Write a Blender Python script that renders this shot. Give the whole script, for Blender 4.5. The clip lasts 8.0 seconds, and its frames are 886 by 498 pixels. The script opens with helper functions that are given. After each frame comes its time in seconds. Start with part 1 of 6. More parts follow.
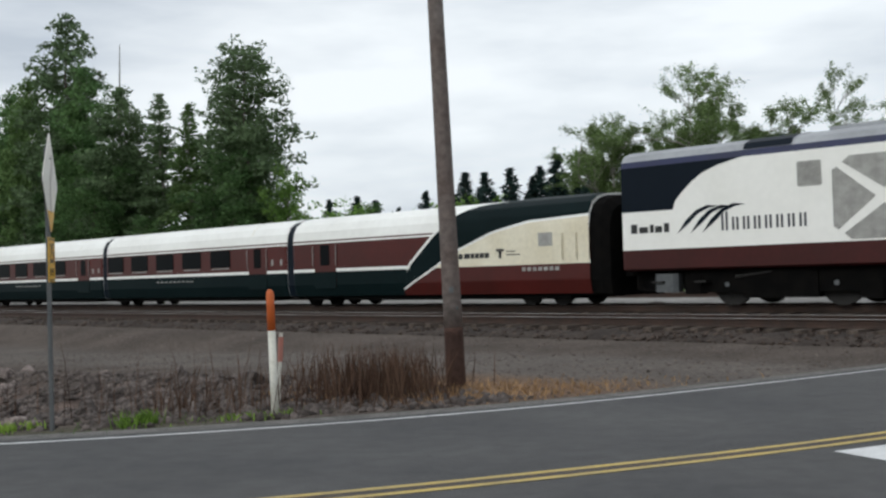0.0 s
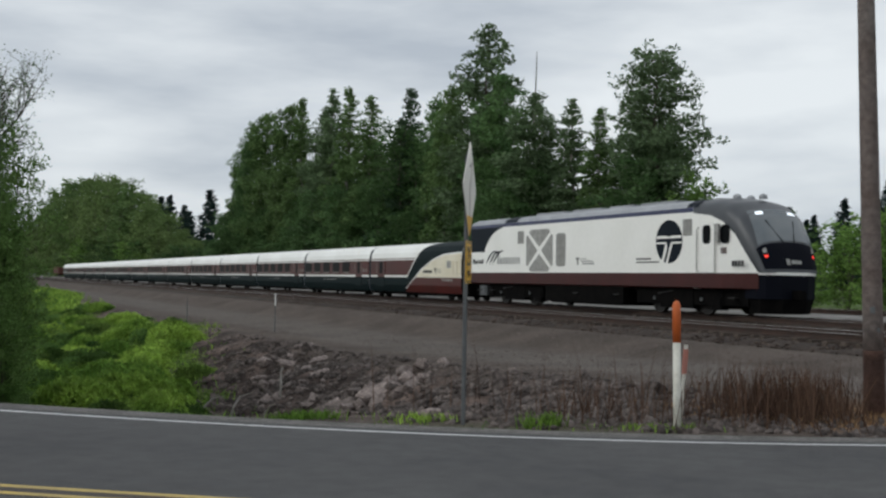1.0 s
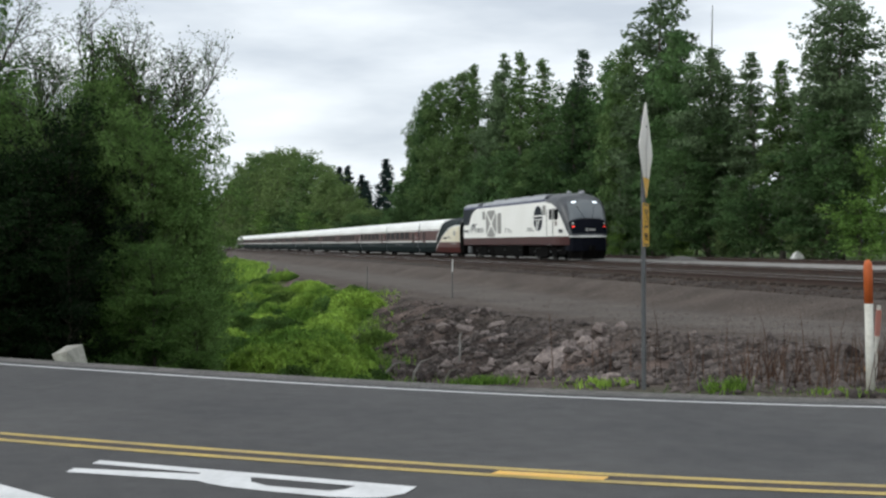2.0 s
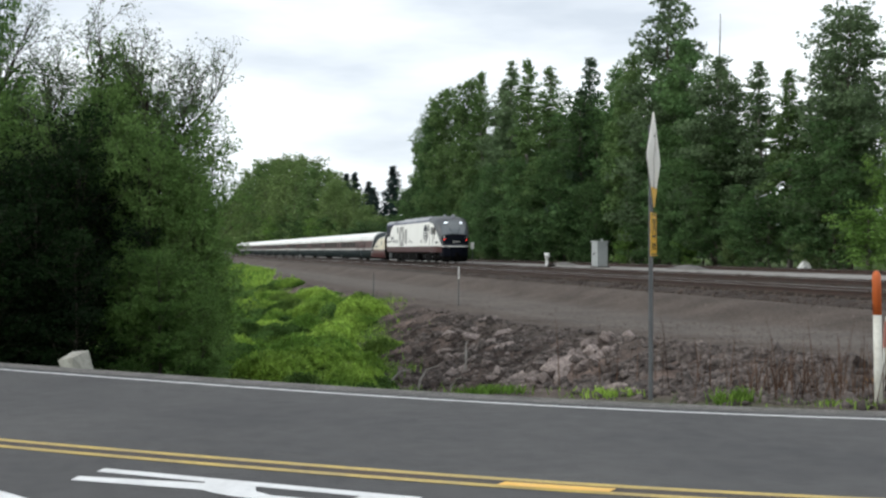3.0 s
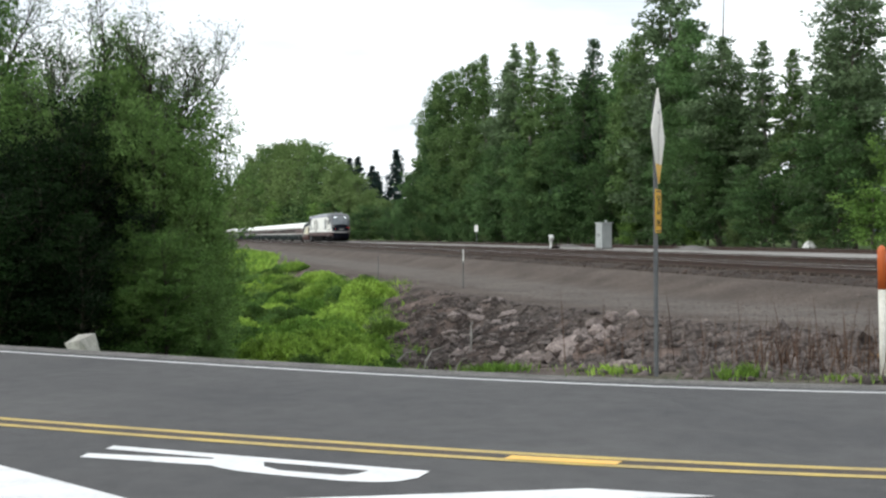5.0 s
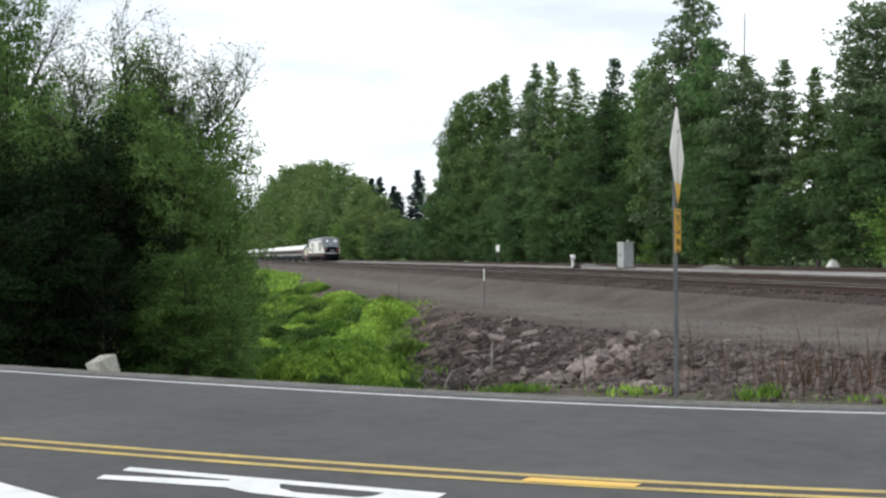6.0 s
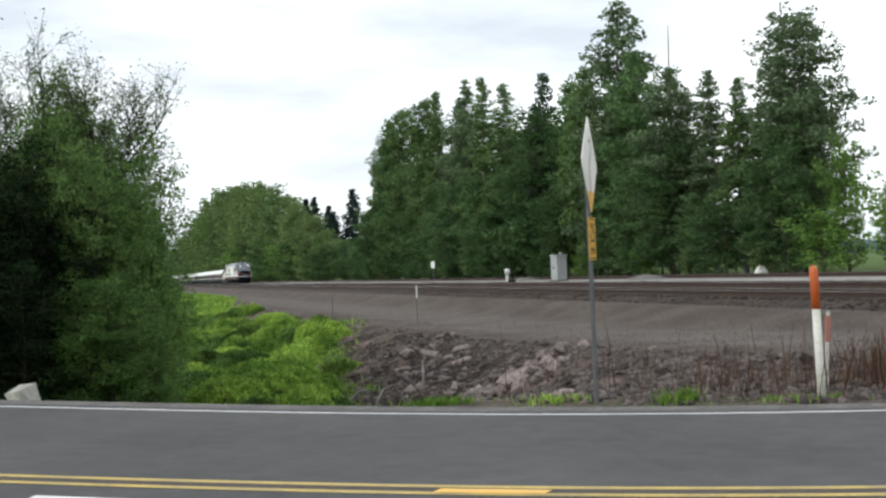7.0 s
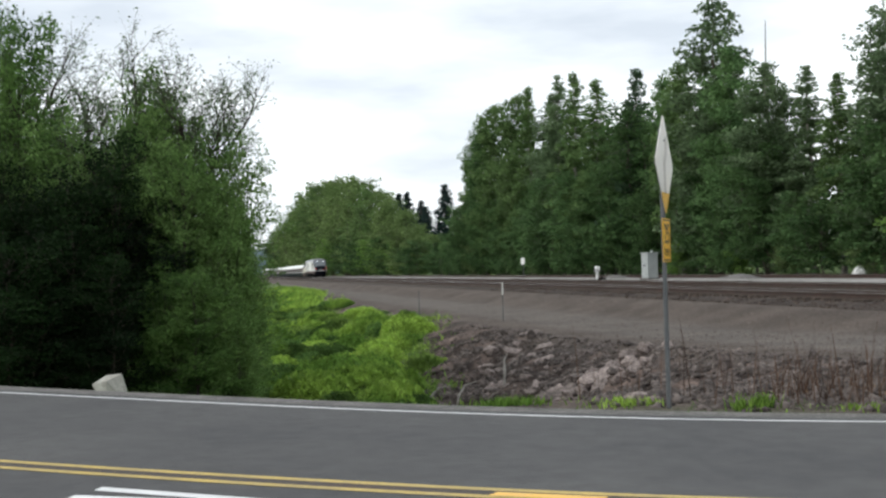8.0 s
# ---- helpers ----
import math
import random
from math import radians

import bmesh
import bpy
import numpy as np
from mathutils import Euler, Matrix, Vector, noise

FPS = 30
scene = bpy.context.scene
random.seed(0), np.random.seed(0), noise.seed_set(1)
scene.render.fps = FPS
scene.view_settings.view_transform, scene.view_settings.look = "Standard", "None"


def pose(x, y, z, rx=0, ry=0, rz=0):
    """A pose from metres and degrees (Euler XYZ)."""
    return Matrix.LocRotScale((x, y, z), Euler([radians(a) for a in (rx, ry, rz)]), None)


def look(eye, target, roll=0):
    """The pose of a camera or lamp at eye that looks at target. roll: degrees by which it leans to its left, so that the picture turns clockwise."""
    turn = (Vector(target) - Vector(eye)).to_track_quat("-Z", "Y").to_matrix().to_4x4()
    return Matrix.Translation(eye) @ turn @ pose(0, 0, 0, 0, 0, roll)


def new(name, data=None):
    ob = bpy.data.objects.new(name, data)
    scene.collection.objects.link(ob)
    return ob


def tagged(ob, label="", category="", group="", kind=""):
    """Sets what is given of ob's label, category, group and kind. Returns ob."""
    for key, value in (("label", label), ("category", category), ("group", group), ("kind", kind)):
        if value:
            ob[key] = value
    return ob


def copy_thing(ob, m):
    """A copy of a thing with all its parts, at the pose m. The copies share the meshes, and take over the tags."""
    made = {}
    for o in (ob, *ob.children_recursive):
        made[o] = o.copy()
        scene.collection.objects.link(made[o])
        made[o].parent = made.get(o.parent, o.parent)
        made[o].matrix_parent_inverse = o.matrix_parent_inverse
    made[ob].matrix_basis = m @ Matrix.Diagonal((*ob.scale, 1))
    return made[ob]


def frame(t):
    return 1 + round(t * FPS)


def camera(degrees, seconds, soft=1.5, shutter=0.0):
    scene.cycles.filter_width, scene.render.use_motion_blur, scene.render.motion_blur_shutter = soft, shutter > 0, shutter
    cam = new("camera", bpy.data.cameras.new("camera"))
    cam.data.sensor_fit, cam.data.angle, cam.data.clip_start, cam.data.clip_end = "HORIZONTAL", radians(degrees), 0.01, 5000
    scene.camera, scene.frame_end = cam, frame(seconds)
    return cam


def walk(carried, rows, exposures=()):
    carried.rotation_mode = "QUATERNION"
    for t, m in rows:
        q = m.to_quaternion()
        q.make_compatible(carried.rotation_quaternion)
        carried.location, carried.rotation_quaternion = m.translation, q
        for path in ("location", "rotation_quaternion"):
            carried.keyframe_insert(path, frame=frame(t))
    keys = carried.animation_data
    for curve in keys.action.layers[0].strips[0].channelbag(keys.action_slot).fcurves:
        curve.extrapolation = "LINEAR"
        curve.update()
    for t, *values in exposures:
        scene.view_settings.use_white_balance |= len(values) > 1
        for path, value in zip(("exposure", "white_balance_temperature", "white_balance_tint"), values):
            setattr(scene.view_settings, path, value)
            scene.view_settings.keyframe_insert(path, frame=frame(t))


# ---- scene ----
cam = camera(42.70, 8.0, soft=2.5)
PATH = [
    (0.0, pose(-0.000, -0.005, 1.484, 91.267, 1.695, 0.751)),
    (0.3, pose(0.049, -0.003, 1.493, 92.227, -0.267, 4.936)),
    (0.5, pose(0.075, -0.002, 1.498, 92.509, -1.333, 8.386)),
    (0.7, pose(0.036, 0.017, 1.517, 92.587, -1.206, 13.440)),
    (1.0, pose(-0.037, 0.051, 1.553, 91.570, -0.972, 20.979)),
    (1.2, pose(-0.038, 0.055, 1.547, 90.816, -0.493, 24.957)),
    (1.5, pose(-0.040, 0.061, 1.537, 90.001, 0.390, 29.413)),
    (1.7, pose(-0.044, 0.044, 1.548, 89.616, 0.551, 29.995)),
    (2.8, pose(-0.066, 0.123, 1.580, 90.214, -0.728, 28.949)),
    (2.9, pose(-0.067, 0.103, 1.581, 90.183, -0.375, 29.411)),
    (3.0, pose(-0.067, 0.082, 1.581, 90.079, -0.022, 30.150)),
    (3.2, pose(-0.068, 0.090, 1.569, 89.568, -0.017, 29.911)),
    (3.5, pose(-0.071, 0.104, 1.547, 88.837, -0.009, 30.439)),
    (3.7, pose(-0.071, 0.093, 1.543, 88.542, -0.097, 30.804)),
    (4.0, pose(-0.072, 0.074, 1.537, 88.523, -0.260, 30.001)),
    (4.2, pose(-0.071, 0.069, 1.527, 89.172, -0.553, 30.320)),
    (5.3, pose(-0.068, 0.063, 1.521, 89.373, 1.045, 30.067)),
    (5.5, pose(-0.064, 0.048, 1.504, 90.084, 1.235, 29.928)),
    (5.8, pose(-0.058, 0.092, 1.518, 90.236, 0.824, 30.877)),
    (6.0, pose(-0.055, 0.116, 1.525, 90.275, 0.601, 31.453)),
    (6.2, pose(-0.026, 0.134, 1.517, 89.903, 1.022, 31.124)),
    (6.5, pose(0.028, 0.168, 1.501, 89.512, 1.796, 28.989)),
    (6.8, pose(0.093, 0.210, 1.487, 90.089, 2.171, 27.671)),
    (7.0, pose(0.129, 0.233, 1.480, 91.087, 2.374, 28.296)),
    (7.2, pose(0.199, 0.255, 1.494, 90.896, 1.611, 30.013)),
    (7.5, pose(0.328, 0.296, 1.519, 90.023, 0.206, 32.010)),
    (7.8, pose(0.314, 0.351, 1.516, 90.813, 1.151, 32.794)),
    (8.0, pose(0.307, 0.381, 1.515, 91.021, 1.665, 32.955)),
]
walk(cam, PATH, exposures=[(0.0, -0.25, 6250, 7), (0.5, -0.4, 6250, 7), (1.0, -0.48, 6250, 7), (1.2, -0.2, 6250, 7), (1.5, -0.08, 6250, 7), (3.0, 0.16, 6300, 7), (4.0, 0.39, 6350, 7), (5.5, 0.46, 6350, 7), (6.0, 0.36, 6350, 7), (7.0, 0.28, 6350, 7), (8.0, 0.22, 6350, 7)])

# ---- world, sun and exposure ----
world = bpy.data.worlds.new("overcast_sky")
scene.world = world
world.use_nodes = True
wn, wl = world.node_tree.nodes, world.node_tree.links
wn.clear()
w_out, w_bg = wn.new("ShaderNodeOutputWorld"), wn.new("ShaderNodeBackground")
w_sky = wn.new("ShaderNodeTexSky")
w_sky.sky_type, w_sky.sun_disc = "NISHITA", False
w_sky.sun_elevation, w_sky.sun_rotation = radians(33), radians(230)
w_gain = wn.new("ShaderNodeVectorMath")
w_gain.operation = "SCALE"
w_gain.inputs["Scale"].default_value = 0.12
w_tc, w_map = wn.new("ShaderNodeTexCoord"), wn.new("ShaderNodeMapping")
w_map.inputs["Scale"].default_value = (1.0, 1.0, 4.2)
w_noise = wn.new("ShaderNodeTexNoise")
w_noise.inputs["Scale"].default_value, w_noise.inputs["Detail"].default_value = 2.1, 6.0
w_noise.inputs["Roughness"].default_value = 0.52
w_ramp = wn.new("ShaderNodeValToRGB")
w_ramp.color_ramp.elements[0].position, w_ramp.color_ramp.elements[1].position = 0.35, 0.58
w_ramp.color_ramp.elements[0].color = (0.60, 0.635, 0.695, 1)
w_ramp.color_ramp.elements[1].color = (1.04, 1.05, 1.06, 1)
w_mix = wn.new("ShaderNodeMix")
w_mix.data_type = "RGBA"
w_mix.inputs["Factor"].default_value = 0.93
wl.new(w_tc.outputs["Generated"], w_map.inputs["Vector"])
wl.new(w_map.outputs["Vector"], w_noise.inputs["Vector"])
wl.new(w_noise.outputs["Fac"], w_ramp.inputs["Fac"])
wl.new(w_sky.outputs["Color"], w_gain.inputs[0])
wl.new(w_gain.outputs["Vector"], w_mix.inputs["A"])
wl.new(w_ramp.outputs["Color"], w_mix.inputs["B"])
wl.new(w_mix.outputs["Result"], w_bg.inputs["Color"])
w_bg.inputs["Strength"].default_value = 1.15
wl.new(w_bg.outputs["Background"], w_out.inputs["Surface"])

sun = new("sun", bpy.data.lights.new("sun", "SUN"))
sun.data.energy, sun.data.angle, sun.data.color = 1.3, radians(25), (1.0, 0.97, 0.92)
sun.matrix_world = look((-40, -34, 34), (0, 0, 0))


# ---- materials ----
def material(name, color, color2=None, rough=0.7, metal=0.0, scale=6.0, detail=5.0, bump=0.0, bump_scale=40.0, fine=0.0, vary=0.0, island=0.0, coords="Object", spec=0.5, lo=0.35, hi=0.65):
    """Two-scale mottled surface: broad colour change, fine grain, fine relief."""
    m = bpy.data.materials.new(name)
    m.use_nodes = True
    n, l = m.node_tree.nodes, m.node_tree.links
    b = n["Principled BSDF"]
    b.inputs["Roughness"].default_value, b.inputs["Metallic"].default_value = rough, metal
    b.inputs["Specular IOR Level"].default_value = spec
    tc = n.new("ShaderNodeTexCoord")
    color2 = color2 or tuple(c * 0.8 for c in color)
    t = n.new("ShaderNodeTexNoise")
    t.inputs["Scale"].default_value, t.inputs["Detail"].default_value = scale, detail
    l.new(tc.outputs[coords], t.inputs["Vector"])
    r = n.new("ShaderNodeMapRange")
    r.inputs["From Min"].default_value, r.inputs["From Max"].default_value = lo, hi
    l.new(t.outputs["Fac"], r.inputs["Value"])
    mix = n.new("ShaderNodeMix")
    mix.data_type = "RGBA"
    mix.inputs["A"].default_value, mix.inputs["B"].default_value = (*color, 1), (*color2, 1)
    l.new(r.outputs["Result"], mix.inputs["Factor"])
    last = mix.outputs["Result"]
    if fine:
        t2 = n.new("ShaderNodeTexNoise")
        t2.inputs["Scale"].default_value, t2.inputs["Detail"].default_value = scale * 9, 3
        l.new(tc.outputs[coords], t2.inputs["Vector"])
        r2 = n.new("ShaderNodeMapRange")
        r2.inputs["From Min"].default_value, r2.inputs["From Max"].default_value = 0.3, 0.7
        r2.inputs["To Min"].default_value, r2.inputs["To Max"].default_value = 1 - fine, 1 + fine
        l.new(t2.outputs["Fac"], r2.inputs["Value"])
        v = n.new("ShaderNodeVectorMath")
        v.operation = "SCALE"
        l.new(last, v.inputs[0])
        l.new(r2.outputs["Result"], v.inputs["Scale"])
        last = v.outputs["Vector"]
    for amount, node, socket in ((vary, "ShaderNodeObjectInfo", "Random"), (island, "ShaderNodeNewGeometry", "Random Per Island")):
        if amount:
            oi = n.new(node)
            r3 = n.new("ShaderNodeMapRange")
            r3.inputs["To Min"].default_value, r3.inputs["To Max"].default_value = 1 - amount, 1 + amount
            l.new(oi.outputs[socket], r3.inputs["Value"])
            v3 = n.new("ShaderNodeVectorMath")
            v3.operation = "SCALE"
            l.new(last, v3.inputs[0])
            l.new(r3.outputs["Result"], v3.inputs["Scale"])
            last = v3.outputs["Vector"]
    l.new(last, b.inputs["Base Color"])
    if bump:
        t4 = n.new("ShaderNodeTexNoise")
        t4.inputs["Scale"].default_value, t4.inputs["Detail"].default_value = bump_scale, 4
        l.new(tc.outputs[coords], t4.inputs["Vector"])
        bp = n.new("ShaderNodeBump")
        bp.inputs["Strength"].default_value, bp.inputs["Distance"].default_value = bump, 0.03
        l.new(t4.outputs["Fac"], bp.inputs["Height"])
        l.new(bp.outputs["Normal"], b.inputs["Normal"])
    return m


def leaf_material(name, color, color2, scale=0.35, lo=0.35, hi=0.65):
    """Thin leaves: dull, part of the light goes through."""
    m = material(name, color, color2, rough=0.65, scale=scale, detail=3, island=0.45, vary=0.12, spec=0.08, lo=lo, hi=hi)
    n, l = m.node_tree.nodes, m.node_tree.links
    b = n["Principled BSDF"]
    tr, mx = n.new("ShaderNodeBsdfTranslucent"), n.new("ShaderNodeMixShader")
    mx.inputs["Fac"].default_value = 0.38
    src = b.inputs["Base Color"].links[0].from_socket
    l.new(src, tr.inputs["Color"])
    out = n["Material Output"]
    l.new(b.outputs["BSDF"], mx.inputs[1])
    l.new(tr.outputs["BSDF"], mx.inputs[2])
    l.new(mx.outputs["Shader"], out.inputs["Surface"])
    return m


ASPHALT = material("asphalt", (0.066, 0.065, 0.067), (0.090, 0.088, 0.088), rough=0.85, scale=0.5, fine=0.12, bump=0.5, bump_scale=120, coords="Object", spec=0.3)
SHOULDER = material("shoulder_gravel", (0.12, 0.115, 0.11), (0.18, 0.17, 0.16), rough=0.95, scale=3, fine=0.35, bump=0.8, bump_scale=60, spec=0.2)
PAINT_WHITE = material("road_paint_white", (0.72, 0.72, 0.72), (0.58, 0.58, 0.58), rough=0.6, scale=3, fine=0.08, spec=0.3)
PAINT_YELLOW = material("road_paint_yellow", (0.52, 0.385, 0.11), (0.37, 0.285, 0.11), rough=0.65, scale=2.5, fine=0.12, spec=0.3)
TAPE_YELLOW = material("marking_tape", (0.80, 0.46, 0.06), (0.72, 0.42, 0.08), rough=0.5, scale=6)
BALLAST = material("ballast", (0.034, 0.027, 0.023), (0.060, 0.047, 0.040), rough=0.95, scale=1.2, fine=0.4, bump=1.0, bump_scale=22, spec=0.2)
TIE = material("creosote_wood", (0.055, 0.043, 0.036), (0.10, 0.08, 0.065), rough=0.9, scale=8, fine=0.2, vary=0.25, bump=0.5, spec=0.2)
RAIL_SIDE = material("rusty_steel", (0.052, 0.031, 0.023), (0.036, 0.025, 0.02), rough=0.8, scale=4, fine=0.2, spec=0.3)
RAIL_TOP = material("worn_rail_steel", (0.46, 0.45, 0.44), (0.38, 0.36, 0.35), rough=0.35, metal=0.9, scale=5)
STAIN = material("stained_asphalt", (0.088, 0.068, 0.058), (0.074, 0.066, 0.063), rough=0.85, scale=1.2, fine=0.12, bump=0.5, bump_scale=120, spec=0.3)
STONE = material("grey_rock", (0.040, 0.033, 0.030), (0.13, 0.108, 0.098), rough=0.9, scale=3, fine=0.3, vary=0.35, island=0.3, bump=0.8, bump_scale=14, spec=0.25)
STONE_PALE = material("pale_rock", (0.29, 0.24, 0.22), (0.10, 0.08, 0.072), rough=0.9, scale=2.4, fine=0.35, vary=0.35, bump=1.0, bump_scale=9, spec=0.25)
# Dark leaf copies carry the thicket's shade; edge and fringe greens are lighter.
LEAF_CORE_SHADE = leaf_material("leaf_core_shade", (0.006, 0.014, 0.005), (0.016, 0.036, 0.010))
LEAF_SHADE = leaf_material("leaf_thicket_shade", (0.016, 0.038, 0.011), (0.044, 0.092, 0.026), 0.6)
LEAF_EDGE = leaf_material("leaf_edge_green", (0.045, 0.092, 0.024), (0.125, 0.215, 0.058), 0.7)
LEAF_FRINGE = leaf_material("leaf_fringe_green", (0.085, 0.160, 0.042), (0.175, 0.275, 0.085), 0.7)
LEAF_MID = leaf_material("leaf_green", (0.080, 0.148, 0.058), (0.128, 0.215, 0.080))
LEAF_LIGHT = leaf_material("leaf_fresh_green", (0.115, 0.205, 0.048), (0.165, 0.27, 0.066))
LEAF_GREY = leaf_material("leaf_grey_green", (0.1, 0.15, 0.075), (0.145, 0.205, 0.105))
LEAF_OLIVE = leaf_material("leaf_olive", (0.13, 0.19, 0.07), (0.18, 0.245, 0.10))
LEAF_POPLAR = leaf_material("leaf_poplar_green", (0.088, 0.150, 0.050), (0.150, 0.225, 0.085))
# Leaf green paled to stand in for distance haze on far trees.
LEAF_HAZED = leaf_material("leaf_hazed_green", (0.120, 0.180, 0.062), (0.175, 0.240, 0.090), 0.12)
# Darkened leaf colour puts the wood's inner shadow on the back trees.
LEAF_SHADOW = leaf_material("leaf_inner_shadow", (0.040, 0.070, 0.030), (0.062, 0.100, 0.042))
# Deeper green paints the shade at the foot of the tree row.
LEAF_FOOT_SHADE = leaf_material("leaf_foot_shade", (0.048, 0.095, 0.034), (0.09, 0.155, 0.056))
NEEDLE = leaf_material("needle_green", (0.055, 0.096, 0.054), (0.085, 0.135, 0.074))
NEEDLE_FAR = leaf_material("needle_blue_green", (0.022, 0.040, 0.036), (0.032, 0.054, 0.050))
GRASS = leaf_material("fresh_grass", (0.105, 0.195, 0.034), (0.28, 0.41, 0.074), 0.5, 0.4, 0.62)
GRASS_DEEP = leaf_material("bramble_leaf", (0.052, 0.098, 0.023), (0.19, 0.285, 0.06), 0.4, 0.43, 0.58)
WEED = material("dead_weed", (0.055, 0.032, 0.023), (0.105, 0.064, 0.043), rough=0.9, scale=1.5, island=0.4, spec=0.1)
BARK = material("bark", (0.085, 0.07, 0.058), (0.15, 0.13, 0.115), rough=0.95, scale=3, fine=0.3, bump=0.8, bump_scale=12, spec=0.2)
TWIG = material("dark_twig", (0.045, 0.038, 0.032), (0.07, 0.06, 0.05), rough=0.95, scale=3, spec=0.1)
BARK_PALE = material("pale_bark", (0.20, 0.185, 0.165), (0.29, 0.275, 0.25), rough=0.9, scale=3, fine=0.2, bump=0.5, bump_scale=12, spec=0.2)
POLE_WOOD = material("weathered_pole_wood", (0.17, 0.145, 0.135), (0.115, 0.088, 0.078), rough=0.9, scale=1.3, fine=0.25, bump=0.7, bump_scale=26, spec=0.2)
POLE_BASE = material("tarred_pole_wood", (0.045, 0.026, 0.021), (0.08, 0.045, 0.034), rough=0.9, scale=2.2, fine=0.25, bump=0.7, bump_scale=26, spec=0.2)
LOCO_WHITE = material("loco_white_paint", (0.86, 0.85, 0.81), (0.82, 0.81, 0.765), rough=0.35, scale=0.6, fine=0.02)
LOCO_RED = material("loco_maroon_paint", (0.050, 0.007, 0.006), (0.038, 0.006, 0.005), rough=0.45, scale=0.8, fine=0.1, spec=0.3)
CAR_RED = material("car_brick_red_paint", (0.070, 0.009, 0.007), (0.050, 0.008, 0.006), rough=0.4, scale=0.5, fine=0.06, spec=0.3)
CAR_GREEN = material("car_dark_green_paint", (0.003, 0.009, 0.010), (0.004, 0.011, 0.012), rough=0.5, scale=0.7, fine=0.1, spec=0.06)
CAR_WHITE = material("car_white_paint", (0.84, 0.84, 0.81), (0.76, 0.755, 0.72), rough=0.4, scale=0.5, fine=0.03)
CAR_CREAM = material("car_cream_paint", (0.74, 0.69, 0.55), (0.66, 0.60, 0.45), rough=0.4, scale=0.9, fine=0.06)
NAVY = material("navy_paint", (0.002, 0.006, 0.012), (0.003, 0.007, 0.014), rough=0.5, scale=1, spec=0.12)
STRIPE_BLUE = material("blue_stripe", (0.008, 0.013, 0.07), (0.008, 0.012, 0.05), rough=0.4, scale=1)
ROOF_GREY = material("roof_grey_paint", (0.34, 0.35, 0.37), (0.26, 0.27, 0.285), rough=0.55, scale=0.8, fine=0.08)
NOSE_GREY = material("nose_grey_paint", (0.052, 0.056, 0.063), (0.042, 0.046, 0.052), rough=0.4, scale=1)
GRILLE = material("grille_grey", (0.36, 0.355, 0.335), (0.26, 0.255, 0.24), rough=0.6, metal=0.2, scale=5, fine=0.15)
BLACK = material("black_underframe", (0.003, 0.003, 0.003), (0.006, 0.0055, 0.005), rough=0.9, scale=3, fine=0.2, spec=0.05)
DARK_GLASS = material("dark_train_glass", (0.005, 0.006, 0.007), (0.006, 0.007, 0.008), rough=0.3, scale=1, spec=0.03)
# Base colour lightened to paint the sky's reflection into the glass.
WINDSHIELD = material("windshield_sky_tint", (0.085, 0.10, 0.11), (0.115, 0.13, 0.14), rough=0.06, scale=0.5, spec=1.0)
PANEL_BLACK = material("black_lamp_panel", (0.004, 0.005, 0.009), (0.006, 0.007, 0.011), rough=0.5, scale=1, spec=0.04)
STEEL = material("wheel_steel", (0.03, 0.028, 0.026), (0.015, 0.014, 0.013), rough=0.6, metal=0.5, scale=4)
GALV = material("galvanised_steel", (0.135, 0.14, 0.142), (0.10, 0.105, 0.11), rough=0.5, metal=0.55, scale=3, fine=0.12)
BOX_METAL = material("cabinet_aluminium", (0.44, 0.46, 0.45), (0.36, 0.38, 0.375), rough=0.5, metal=0.3, scale=1.5, fine=0.08)
SIGN_FADED = material("faded_sign_face", (0.74, 0.70, 0.62), (0.68, 0.655, 0.60), rough=0.35, scale=2.2, fine=0.04)
SIGN_YELLOW = material("sign_yellow", (0.72, 0.40, 0.012), (0.66, 0.36, 0.012), rough=0.4, scale=4)
SIGN_GREY = material("bleached_legend", (0.45, 0.42, 0.38), (0.5, 0.47, 0.42), rough=0.4, scale=4)
SIGN_BLACK = material("sign_black", (0.012, 0.012, 0.012), (0.02, 0.02, 0.02), rough=0.5, scale=4)
MARKER_WHITE = material("marker_white_plastic", (0.68, 0.67, 0.60), (0.56, 0.54, 0.47), rough=0.55, scale=4, fine=0.1)
MARKER_ORANGE = material("marker_orange_plastic", (0.56, 0.125, 0.022), (0.48, 0.10, 0.02), rough=0.55, scale=4, fine=0.06)
RUST = material("rust_brown_paint", (0.11, 0.04, 0.028), (0.08, 0.032, 0.024), rough=0.8, scale=1, fine=0.2)
SIGNAL_WHITE = material("signal_white_paint", (0.72, 0.72, 0.70), (0.62, 0.62, 0.6), rough=0.5, scale=4)


def glow(name, color, strength):
    m = bpy.data.materials.new(name)
    m.use_nodes = True
    b = m.node_tree.nodes["Principled BSDF"]
    b.inputs["Base Color"].default_value = (*color, 1)
    b.inputs["Emission Color"].default_value = (*color, 1)
    b.inputs["Emission Strength"].default_value = strength
    return m


TAIL_RED = glow("lit_red_marker_lamp", (1.0, 0.05, 0.03), 1.4)
LAMP_WHITE = glow("lit_cab_lamp", (0.9, 0.95, 1.0), 1.2)


